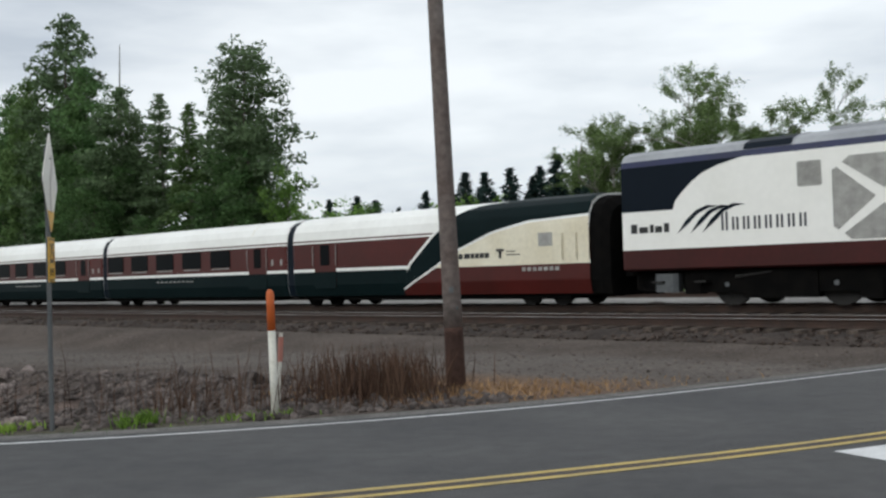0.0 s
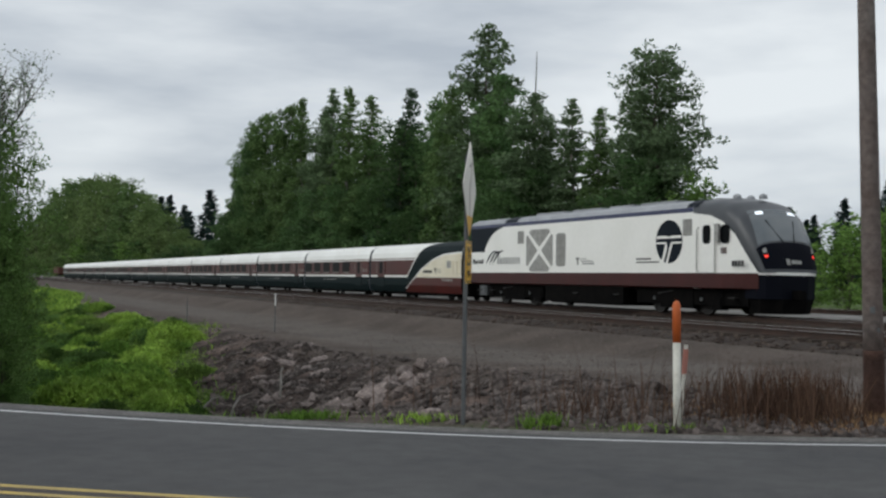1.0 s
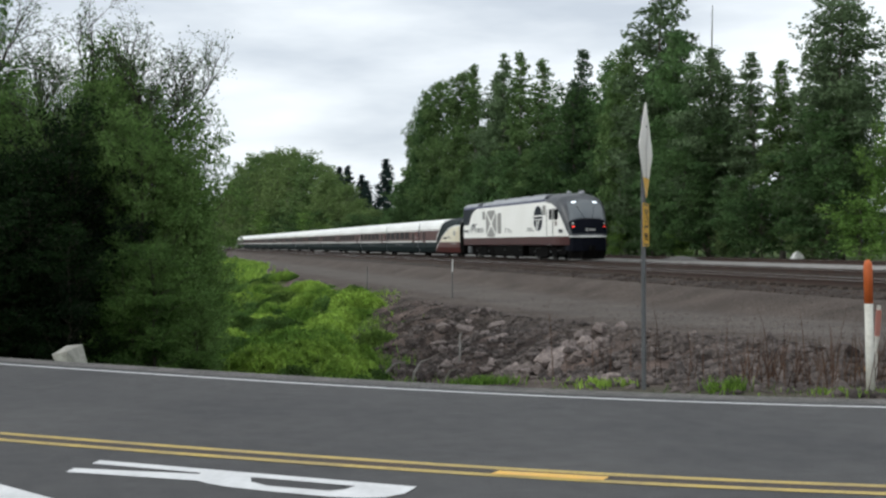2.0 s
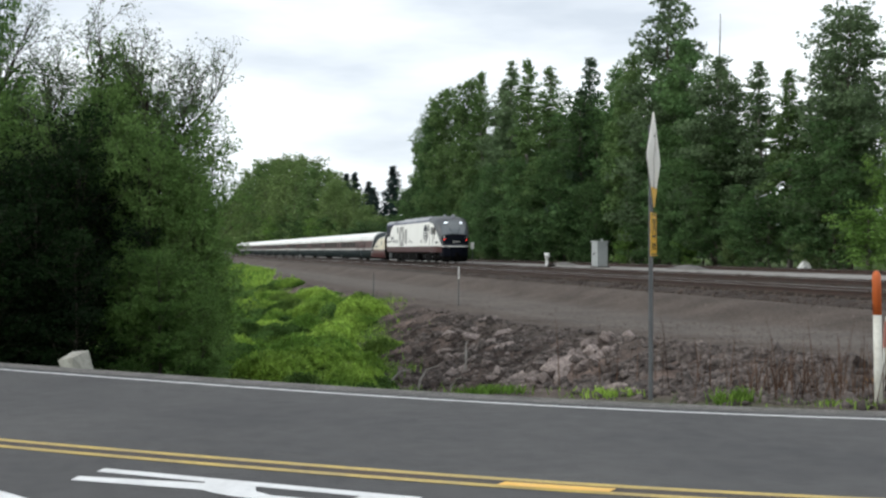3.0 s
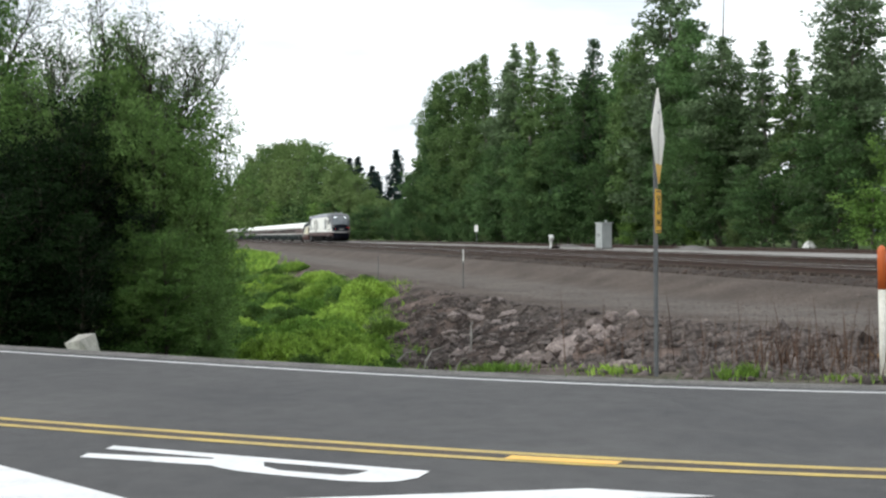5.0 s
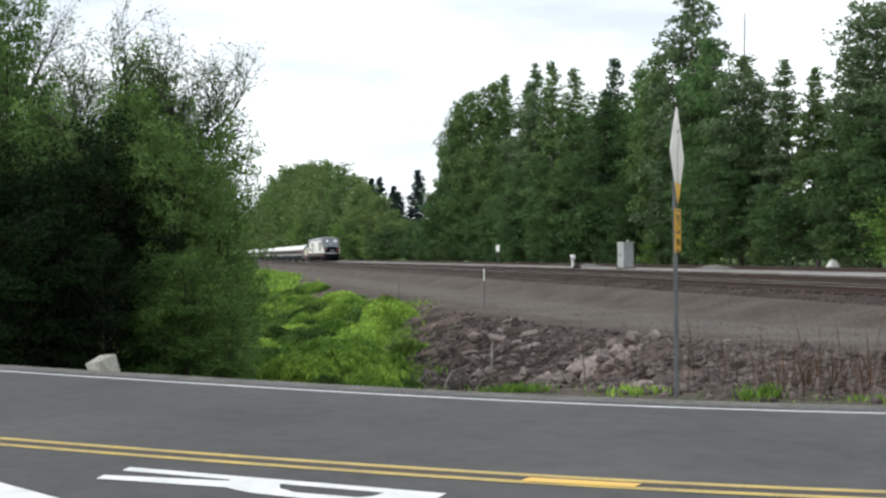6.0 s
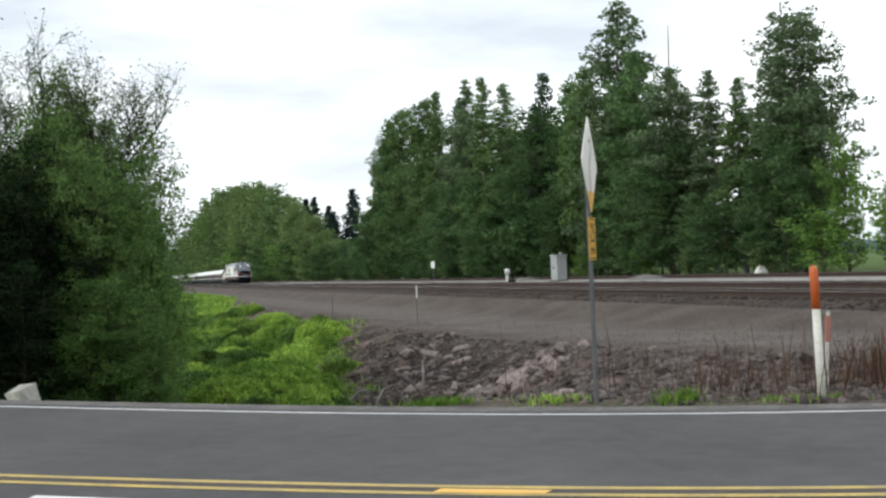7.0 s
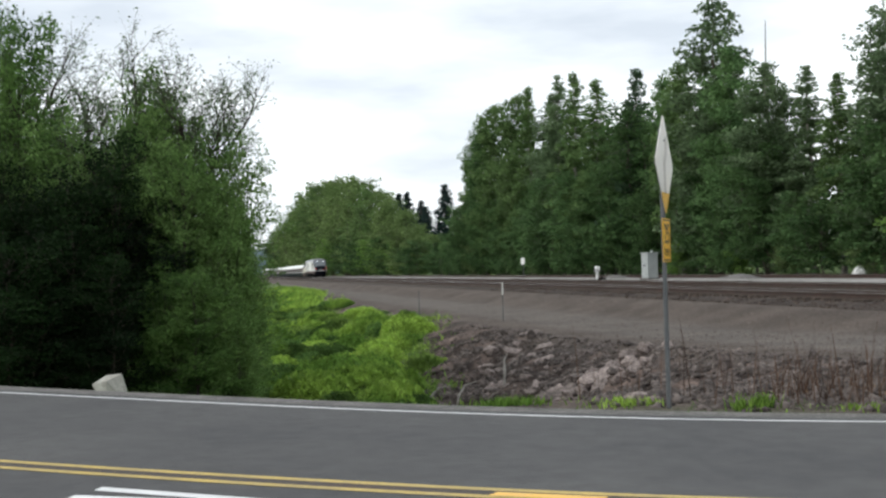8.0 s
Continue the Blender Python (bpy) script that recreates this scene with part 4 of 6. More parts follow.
def make_passenger_car():
    car = car_shell("passenger_car", "low passenger car, white over brick red and dark green", "train cars")
    for k in range(5):
        car_window(car, -11.35 - 2.05 + k * 2.09, -11.35 - 2.05 + k * 2.09 + 1.4)
    car_door(car, -2.4, -1.25)
    for x in (-0.95, -0.4):
        part("label_plate", Build().box(x, x + 0.12, -1.478, -1.465, 1.5, 1.72), GRILLE, car)
    bars(car, tuple((-9.2 + i * 0.33, -9.0 + i * 0.33, 0.98, 1.03) for i in range(9)), GRILLE, -1.478, -1.465)
    return car


def make_end_car():
    """The baggage car next to the locomotive, with the sweeping two-tone end."""
    car = car_shell("end_car", "baggage car with a green sweep over a cream end", "train cars")
    n = 40
    sx = np.linspace(-7.65, 0.0, n)
    # heights are over the rail, x from this car's right end
    left_x, left_z = [-7.65, -7.42, -6.2, -5.44, -4.5, -2.9, 0.0], [0.62, 1.28, 2.24, 2.73, 3.02, 3.15, 3.17]
    cream_x, cream_z = [-7.65, -6.17, -5.4, -3.65, -2.24, 0.0], [0.55, 1.22, 1.63, 2.2, 2.44, 2.52]
    up = np.interp(sx, left_x, left_z)
    mid = np.interp(sx, cream_x, cream_z)
    for it in range(2):
        up[1:-1] = (up[:-2] + 2 * up[1:-1] + up[2:]) / 4
    bd = Build()
    livery(bd, sx, np.minimum(mid, up), up, 0.012)
    part("green_sweep", bd, CAR_GREEN, car, "dark green sweeping paint")
    bd = Build()
    livery(bd, sx, np.maximum(0.36, mid * 0 + 0.36), np.minimum(mid, 1.2), 0.009)
    part("red_skirt", bd, CAR_RED, car, "dark maroon lower paint")
    cx = np.linspace(-6.1, 0.0, 30)
    bd = Build()
    livery(bd, cx, cx * 0 + 1.3, np.maximum(1.301, np.interp(cx, cream_x, cream_z)), 0.014)
    part("cream_field", bd, CAR_CREAM, car, "cream paint field")
    bd = Build()
    livery(bd, cx, cx * 0 + 1.2, cx * 0 + 1.25, 0.014)
    livery(bd, cx, cx * 0 + 1.25, cx * 0 + 1.3, 0.012, rows=2)
    part("waist_line", bd, CAR_CREAM, car)
    bd = Build()
    livery(bd, sx, mid - 0.035, mid + 0.035, 0.018, rows=3)
    dx = np.linspace(-7.46, -5.9, 14)
    dz = np.interp(dx, left_x, left_z)
    livery(bd, dx, dz - 0.06, dz + 0.06, 0.018, rows=3)
    part("white_piping", bd, CAR_WHITE, car)
    part("window", Build().panel(round_rect(-1.84, -1.32, 1.72, 2.1, 0.03), -1.495, -1.46), GRILLE, car, "small grey square window")
    car_door(car, -12.3, -11.1)
    for x in (-0.94, -0.44):
        part("ladder_rail", Build().tube([(x, -1.48, 1.32), (x, -1.54, 1.4), (x, -1.54, 1.98), (x, -1.48, 2.06)], 0.025, 6), CAR_CREAM, car)
    part("small_emblem", Build().tube([(-5.0, -1.480, 1.52), (-5.0, -1.492, 1.52)], 0.09, 16), SIGN_BLACK, car)
    bars(car, ((-4.85, -4.6, 1.45, 1.6), (-4.56, -4.42, 1.45, 1.6), (-4.38, -4.22, 1.45, 1.6), (-4.18, -4.02, 1.45, 1.6), (-3.98, -3.8, 1.45, 1.6), (-3.5, -3.2, 1.62, 1.7), (-3.4, -3.3, 1.42, 1.62), (-3.1, -2.75, 1.6, 1.63), (-3.1, -2.55, 1.5, 1.53)), SIGN_BLACK, -1.496, -1.475)
    bars(car, tuple((-2.5 + i * 0.21, -2.36 + i * 0.21, 1.02, 1.13) for i in range(7)), GRILLE, -1.488, -1.47)
    bogie = part("bogie", Build().box(-3.6, -0.6, -1.15, 1.15, 0.3, 0.6, bevel=0.08), BLACK, car)
    for x in (-2.75, -1.55):
        wheelset(bogie, x, 0.40)
    part("end_hood", Build().loft([[(x, y * s, z * s) for y, z in mirrored(CAR_SIDE)] for x, s in ((0.0, 0.98), (0.35, 0.97), (0.6, 0.9))]), BLACK, car, "black end hood towards the locomotive")
    return car


locomotive = make_locomotive()
end_car = make_end_car()
cars = [end_car]
first = make_passenger_car()
cars.append(first)
for i in range(13):
    cars.append(copy_thing(first, rail_pose(0, TRAIN_Y, RAIL_Z)))
OFFSETS = [-1.15 - CAR_PITCH * i for i in range(len(cars))]


# ---- trees and plants ----
def leaf_quads(rng, centres, size, flat=0.5, long=1.5):
    """Small four-cornered leaves, each turned at random."""
    n = len(centres)
    a = rng.normal(size=(n, 3))
    a[:, 2] *= flat
    a /= np.linalg.norm(a, axis=1)[:, None] + 1e-9
    b = rng.normal(size=(n, 3))
    b -= a * np.sum(a * b, 1)[:, None]
    b /= np.linalg.norm(b, axis=1)[:, None] + 1e-9
    s = (size * rng.uniform(0.55, 1.3, n))[:, None]
    a, b = a * s * long, b * s
    v = np.stack([centres - a, centres - b * 0.55, centres + a, centres + b * 0.55], 1).reshape(-1, 3)
    return v, np.arange(4 * n).reshape(n, 4)


def limb(rng, p, d, length, bend, n=5):
    pts = [np.array(p, float)]
    d = np.array(d, float)
    for _ in range(n):
        d = d + rng.normal(0, bend, 3)
        d /= np.linalg.norm(d)
        pts.append(pts[-1] + d * length / n)
    return pts


def tufted(seed, H, R, base, leaf, count, mats, profile, limbs=60, tuft=0.8, rise=0.35, spread=0.5, tops=1, trunk=0.014, droop=0.0):
    """A crown of leafy tufts carried by rising limbs inside a height profile; returns trunk and crown meshes."""
    rng = np.random.default_rng(seed)
    wood, spots = Build(), []
    ph, pr = [p[0] for p in profile], [p[1] for p in profile]
    turn = rng.uniform(0, math.tau)
    for g in range(tops):
        Hg = H * (1.0 if g == 0 else rng.uniform(0.74, 0.92))
        out = 0.0 if g == 0 else R * rng.uniform(0.3, 0.55)
        lean = np.array([math.cos(turn + 2.3 * g), math.sin(turn + 2.3 * g)]) * out
        spine = [np.array([0.0, 0.0, -0.4])]
        for i in range(1, 10):
            a = i / 9
            spine.append(np.array([*(lean * min(1.0, a * 1.5) + rng.normal(0, 0.008 * H, 2) * min(1, 3 * (1 - a))), -0.4 + (Hg * 0.99 + 0.4) * a]))
        r0 = H * trunk * (1.0 if g == 0 else 0.7)
        wood.tube(spine, [r0 * (1 - 0.93 * i / 9) + 0.012 for i in range(10)], 7)
        n = limbs if g == 0 else int(limbs * 0.6)
        for k in range(n):
            h = base + (0.985 - base) * (k + rng.uniform(0, 1)) / n
            u = min(8.999, (h * Hg + 0.4) / (Hg * 0.99 + 0.4) * 9)
            i = int(u)
            p = spine[i] + (spine[i + 1] - spine[i]) * (u - i)
            L = R * (1.0 if g == 0 else 0.72) * float(np.interp(h, ph, pr)) * rng.uniform(1 - spread, 1 + 0.4 * spread)
            az = k * 2.4 + rng.normal(0, 0.5)
            el = rise * (0.4 + 1.0 * h) + rng.normal(0, 0.12)
            pts = [p]
            d = np.array([math.cos(az) * math.cos(el), math.sin(az) * math.cos(el), math.sin(el)])
            for j in range(4):
                d = d + rng.normal(0, 0.11, 3) + np.array([0, 0, 0.05 - droop * j * 0.12])
                d /= np.linalg.norm(d)
                pts.append(pts[-1] + d * L / 4)
            if L > 0.8:
                wood.tube(pts, [(0.010 + 0.016 * L / 4) * (1 - 0.2 * j) for j in range(5)], 4)
            m = max(2, int(L / (tuft * 0.62)))
            for j in range(m):
                sft = 1.0 - 0.72 * (j + rng.uniform(0, 0.9)) / m
                v = sft * 4
                q = min(3, int(v))
                c = pts[q] + (pts[q + 1] - pts[q]) * (v - q)
                c = c + rng.normal(0, 0.07 * L + 0.05, 3) * np.array([1, 1, 0.6])
                spots.append((c, tuft * rng.uniform(0.45, 1.15) * (0.45 + 0.55 * min(1.0, L / (0.7 * R)))))
        spots += [(spine[-1] - np.array([0, 0, d * Hg]), tuft * (0.22 + 2.0 * d)) for d in (0.0, 0.02, 0.045)]
    w = np.array([r * r for c, r in spots])
    w = np.maximum(2, (w / w.sum() * count)).astype(int)
    cs = []
    for (c, r), k in zip(spots, w):
        d = rng.normal(0, 1, (k, 3))
        d /= np.linalg.norm(d, axis=1)[:, None]
        d[:, 2] = np.where(d[:, 2] < 0, d[:, 2] * 0.45, d[:, 2])
        cs.append(c + d * (r * rng.uniform(0.35, 1.0, k) ** 0.6)[:, None] * np.array([1, 1, 0.62]))
    cs = np.concatenate(cs)
    cs[:, 2] = np.maximum(cs[:, 2], 0.1)
    v, f = leaf_quads(rng, cs, leaf, long=1.25)
    return wood.mesh("trunk", mats[0], True), soup("crown", v, f, mats[1])


def conifer(seed, H, R, leaf, count, mats, ragged=0.25):
    """A pointed tree in drooping whorls."""
    rng = np.random.default_rng(seed)
    wood = Build()
    wood.tube([(0, 0, -0.4), (0.02 * H * rng.normal(0, 0.3), 0, H * 0.5), (0, 0, H)], [H * 0.016, H * 0.009, 0.02], 7)
    cs = []
    tiers = 26
    for k in range(tiers):
        h = 0.07 + 0.93 * k / tiers
        for a in np.arange(5 if h < 0.8 else 4) * math.tau / 5 + rng.uniform(0, 6):
            L = R * (1.02 - h) ** 0.75 * rng.uniform(1 - ragged * 1.6, 1 + ragged)
            n = max(4, int(count / (tiers * 5) * (1.25 - h) / 0.72))
            s = rng.uniform(0.05, 1, n) ** 0.75
            droop = -0.22 * L * s ** 1.5 + 0.08 * L * s
            w = 0.16 * L * (1.1 - s)
            side = rng.normal(0, 1, n) * w
            cs.append(np.stack([np.cos(a) * L * s - np.sin(a) * side, np.sin(a) * L * s + np.cos(a) * side, h * H + droop + rng.normal(0, 0.012 * H, n)], 1))
            if k % 3 == 0:
                wood.tube([(0, 0, h * H), (math.cos(a) * L * 0.8, math.sin(a) * L * 0.8, h * H - 0.08 * L)], [0.05, 0.015], 4)
    cs.append(np.stack([rng.normal(0, 0.06, 40), rng.normal(0, 0.06, 40), H * rng.uniform(0.9, 1.0, 40)], 1))
    cs = np.concatenate(cs)
    v, f = leaf_quads(rng, cs, leaf, flat=0.35, long=1.8)
    return wood.mesh("trunk", mats[0], True), soup("crown", v, f, mats[1])


def airy(seed, H, R, leaf, count, mats, split=4, depth=4):
    """A sparse tree: forking bare limbs with few small leaves at the twigs."""
    rng = np.random.default_rng(seed)
    wood, tips = Build(), []

    def grow(p, d, length, r, level):
        pts = limb(rng, p, d, length, 0.13, 4)
        wood.tube(pts, [r * (1 - 0.5 * j / 4) for j in range(5)], 6 if level < 2 else 4)
        if level >= depth:
            tips.extend(pts[1:])
            return
        if level >= depth - 1:
            tips.extend(pts[2:])
        for i in range(split if level else split + 2):
            j = 2 + int(rng.integers(0, 3))
            e = pts[j] - pts[j - 1]
            e = e / np.linalg.norm(e) + rng.normal(0, 0.55, 3) * np.array([R, R, 0.55 * R])
            e[2] += 0.18
            grow(pts[j], e / np.linalg.norm(e), length * rng.uniform(0.5, 0.78), r * 0.5, level + 1)

    grow((0, 0, -0.3), (rng.normal(0, 0.05), rng.normal(0, 0.05), 1), H * 0.42, H * 0.021, 0)
    tips = np.array(tips)
    top = tips[:, 2].max()
    k = rng.integers(0, len(tips), count)
    v, f = leaf_quads(rng, tips[k] + rng.normal(0, 1, (count, 3)) * H * 0.009, leaf)
    scale = H / top
    wood.v = [(x * scale, y * scale, z * scale) for x, y, z in wood.v]
    return wood.mesh("trunk", mats[0], True), soup("crown", v * scale, f, mats[1])


def plant(name, meshes, m, size, label, category, group):
    t = thing(name, m, label, category, group)
    t.scale = (size, size, size) if not hasattr(size, "__len__") else size
    part("trunk", meshes[0], None, t)
    part("crown", meshes[1], None, t)
    return t


BROAD = [(0.0, 0.55), (0.12, 0.9), (0.35, 1.0), (0.6, 0.86), (0.8, 0.62), (0.93, 0.36), (1.0, 0.1)]
TALL = [(0.0, 0.7), (0.2, 1.0), (0.5, 0.85), (0.72, 0.55), (0.88, 0.32), (1.0, 0.05)]
PEAK = [(0.0, 0.8), (0.15, 1.0), (0.45, 0.9), (0.65, 0.7), (0.8, 0.5), (0.92, 0.3), (1.0, 0.06)]
DOME = [(0.0, 0.7), (0.15, 0.92), (0.4, 1.0), (0.65, 0.92), (0.85, 0.68), (0.96, 0.38), (1.0, 0.15)]
COTTON = [tufted(11 + i, 18.0, 4.6, 0.05, 0.165, 22000, (BARK_PALE, m), BROAD, limbs=84, tuft=1.2, rise=0.62, spread=0.4, tops=2) for i, m in enumerate((LEAF_MID, LEAF_GREY, LEAF_MID, LEAF_POPLAR))]
SPIRES = [tufted(41 + i, 18.0, 2.7, 0.06, 0.15, 12000, (BARK_PALE, m), TALL, limbs=110, tuft=0.8, rise=0.5, spread=0.4) for i, m in enumerate((LEAF_GREY, LEAF_POPLAR, NEEDLE))]
PINES = [tufted(51 + i, 18.0, 5.2, 0.04, 0.16, 27000, (BARK, m), DOME, limbs=170, tuft=1.0, rise=0.32, spread=0.34, droop=0.25) for i, m in enumerate((NEEDLE, LEAF_GREY))]
PEAKS = [tufted(57, 18.0, 4.3, 0.04, 0.15, 25000, (BARK, LEAF_GREY), PEAK, limbs=170, tuft=0.85, rise=0.3, spread=0.4, droop=0.1)]
FRESH = [tufted(31 + i, 12.0, 4.4, 0.02, 0.145, 12000, (BARK, m), DOME, limbs=54, tuft=1.0, rise=0.5, tops=2) for i, m in enumerate((LEAF_MID, LEAF_FOOT_SHADE, LEAF_FOOT_SHADE))]
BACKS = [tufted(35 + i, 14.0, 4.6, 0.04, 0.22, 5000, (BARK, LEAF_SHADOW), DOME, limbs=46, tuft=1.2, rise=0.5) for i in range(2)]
FAR_LEAFY = [tufted(38 + i, 12.0, 4.8, 0.0, 0.19, 9000, (BARK, m), DOME, limbs=70, tuft=0.9, rise=0.7, tops=3) for i, m in enumerate((LEAF_HAZED, LEAF_HAZED, LEAF_POPLAR))]
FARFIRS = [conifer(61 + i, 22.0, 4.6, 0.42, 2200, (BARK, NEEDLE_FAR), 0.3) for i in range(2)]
AIRY = [airy(71 + i, 11.0, 1.05, 0.048, 26000, (BARK_PALE, LEAF_OLIVE), depth=5, split=3) for i in range(2)]
SCRUB = [tufted(81 + i, 5.0, 3.0, 0.0, 0.12, 4200, (BARK, m), DOME, limbs=34, tuft=0.7, rise=0.6, tops=2) for i, m in enumerate((LEAF_OLIVE, LEAF_LIGHT, LEAF_FOOT_SHADE, LEAF_FOOT_SHADE))]

rngp = np.random.default_rng(99)


def row_tree(kind, X, Y, top, width=1.0, group="trees behind the railway"):
    """Plants one tree of a kind so that its top reaches that height."""
    meshes, H, name, label, cat = {
        "cotton": (COTTON, 18.0, "cottonwood_tree", "tall green cottonwood in full leaf behind the track", "tree"),
        "spire": (SPIRES, 18.0, "poplar_tree", "narrow grey-green poplar with a thin pointed top", "tree"),
        "pine": (PINES, 18.0, "pine_tree", "big dark-green domed tree standing above the row", "tree"),
        "peak": (PEAKS, 18.0, "fir_tree", "tall grey-green fir rising above the row", "tree"),
        "fresh": (FRESH, 12.0, "leafy_tree", "broad green leafy tree behind the track, most crowns darkened as foot shade", "tree"),
        "back": (BACKS, 14.0, "shaded_tree", "leafy tree deep in the wood, leaves coloured as in shadow", "tree"),
        "far_leafy": (FAR_LEAFY, 12.0, "willow_tree", "soft light-green tree along the far bend, leaves mostly haze-paled", "tree"),
        "far": (FARFIRS, 22.0, "distant_fir_tree", "dark blue-green fir on the skyline", "tree"),
        "airy": (AIRY, 11.0, "alder_tree", "sparse alder with pale limbs and young leaves", "tree"),
        "bright": (SCRUB[:2], 5.0, "scrub_bush", "bright yellow-green bush beyond the railway", "bush"),
        "scrub": (SCRUB, 5.0, "scrub_bush", "low scrubby bush beside the railway", "bush"),
    }[kind]
    x, y = world_xy(X, Y)
    z = on_ground(x, y)
    s = (top - z) / H
    k = int(rngp.integers(0, len(meshes)))
    return plant(name, meshes[k], pose(x, y, z, 0, 0, float(rngp.uniform(0, 360))), (s * width, s * width, s), label, cat, group)


# the main row, from the far end to the near one
for kind, X, Y, top, w in (
    ("cotton", -160.5, 39.5, 20.0, 0.62), ("cotton", -154.0, 39, 22.0, 0.62), ("cotton", -146.5, 39, 23.0, 0.72), ("cotton", -137.3, 39.5, 22.9, 0.7),
    ("spire", -130.6, 39, 23.0, 0.95), ("cotton", -125, 40, 20.4, 0.7), ("spire", -119.1, 39, 22.6, 0.95), ("spire", -113.4, 39, 21.7, 0.95),
    ("spire", -106.6, 39, 19.8, 1.1), ("cotton", -101.8, 40.5, 16.6, 0.8)):
    row_tree(kind, X, Y, top, w)
for kind, X, Y, top, w in (
    ("spire", -96.1, 39, 19.2, 1.0), ("fresh", -95.5, 37.8, 15.0, 0.9), ("cotton", -91.2, 39.5, 17.0, 0.8), ("cotton", -86.4, 38.8, 17.6, 0.66), ("peak", -81.2, 39.5, 22.2, 0.85),
    ("cotton", -76.4, 38.6, 16.8, 0.78), ("cotton", -71.2, 38.4, 14.8, 0.9), ("spire", -67.7, 39.5, 14.3, 1.1), ("spire", -64.1, 39.5, 13.1, 1.15),
    ("cotton", -61.2, 41.5, 12.4, 0.9), ("pine", -57.2, 39.2, 15.5, 0.78)):
    row_tree(kind, X, Y, top, w)
# lower growth that closes the foot of the row
for i in range(25):
    X = -170 + i * 4.75 + float(rngp.uniform(-1.2, 1.2))
    row_tree("fresh", X, 37.2 + float(rngp.uniform(0, 1.2)), float(rngp.uniform(6.0, 11.5)) * (1.0 if X < -90 else 0.8), 1.0)
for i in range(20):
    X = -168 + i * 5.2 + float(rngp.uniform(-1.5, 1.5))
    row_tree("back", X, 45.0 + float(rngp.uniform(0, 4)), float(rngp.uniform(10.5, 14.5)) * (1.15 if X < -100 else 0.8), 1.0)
for i in range(24):
    X = -172 + i * 5.2 + float(rngp.uniform(-1.5, 1.5))
    row_tree("scrub", X, 36.9 + float(rngp.uniform(0, 0.6)), float(rngp.uniform(2.0, 4.2)), 1.2, "bushes at the foot of the trees")
# far bend: scrub, light-green woods and firs on the skyline
for i in range(20):
    X = -178 - i * 8.0 + float(rngp.uniform(-2, 2))
    row_tree("scrub", X, 37.5 + float(rngp.uniform(0, 4)), float(rngp.uniform(4.0, 6.5)) + max(0, -X - 215) * 0.05, 1.3, "bushes at the foot of the trees")
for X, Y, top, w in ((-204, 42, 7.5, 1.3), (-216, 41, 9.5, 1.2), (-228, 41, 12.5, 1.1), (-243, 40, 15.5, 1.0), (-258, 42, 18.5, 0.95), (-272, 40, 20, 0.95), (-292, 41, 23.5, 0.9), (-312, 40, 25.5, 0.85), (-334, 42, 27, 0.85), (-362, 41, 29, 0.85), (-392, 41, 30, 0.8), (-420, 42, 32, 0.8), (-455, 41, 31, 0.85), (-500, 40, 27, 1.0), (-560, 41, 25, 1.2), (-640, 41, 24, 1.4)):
    row_tree("far_leafy", X, Y, top, w)
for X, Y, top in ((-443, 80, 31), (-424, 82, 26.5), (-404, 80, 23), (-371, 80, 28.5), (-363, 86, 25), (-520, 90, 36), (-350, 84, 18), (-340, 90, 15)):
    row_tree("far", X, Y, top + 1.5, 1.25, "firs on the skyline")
# right of the row: alders, bushes and the far fir ridge
for X, Y, top, w in ((-32.2, 46, 11.8, 1.15), (-33.6, 47.5, 9.6, 1.1), (-30.0, 46.5, 10.6, 1.1), (-22.9, 46, 9.7, 0.85), (-19.6, 46.5, 8.8, 0.9), (-15.5, 47, 9.0, 1.0)):
    row_tree("airy", X, Y, top, w, "alders beyond the train")
for X, Y, top, w in ((-52.6, 38.8, 6.6, 0.45), (-46.5, 38, 4.6, 1.0), (-43.0, 37.8, 3.2, 1.2), (-39.5, 37.5, 4.0, 1.0), (-36.5, 37.2, 4.2, 1.0), (-34.0, 38, 3.4, 1.1), (-29.5, 38, 3.0, 1.2)):
    row_tree("bright", X, Y, top, w, "bushes at the foot of the trees")
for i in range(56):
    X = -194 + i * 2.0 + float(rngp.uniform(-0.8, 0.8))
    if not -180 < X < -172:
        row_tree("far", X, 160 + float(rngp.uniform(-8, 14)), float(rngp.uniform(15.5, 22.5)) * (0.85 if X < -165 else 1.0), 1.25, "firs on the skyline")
row_tree("fresh", -108, 92, 10.0, 1.2)
for X in (-70, -58, -90, -82):
    row_tree("fresh", X, 120, 8.5, 1.4)


def make_snag():
    x, y = world_xy(-73.0, 39.5)
    z = on_ground(x, y)
    t = thing("dead_snag", pose(x, y, z), "bare dead pole-like trunk above the trees", "dead tree")
    wood = Build().tube([(0, 0, -0.3), (0.1, 0, 8), (-0.1, 0.05, 13.5), (0.02, 0, 18.0)], [0.16, 0.11, 0.07, 0.025], 7)
    wood.tube([(0.0, 0, 14.4), (0.3, 0.1, 14.9)], [0.03, 0.01], 4)
    wood.tube([(-0.08, 0, 13.4), (-0.35, 0.1, 13.9)], [0.03, 0.01], 4)
    part("trunk", wood, BARK, t)


make_snag()


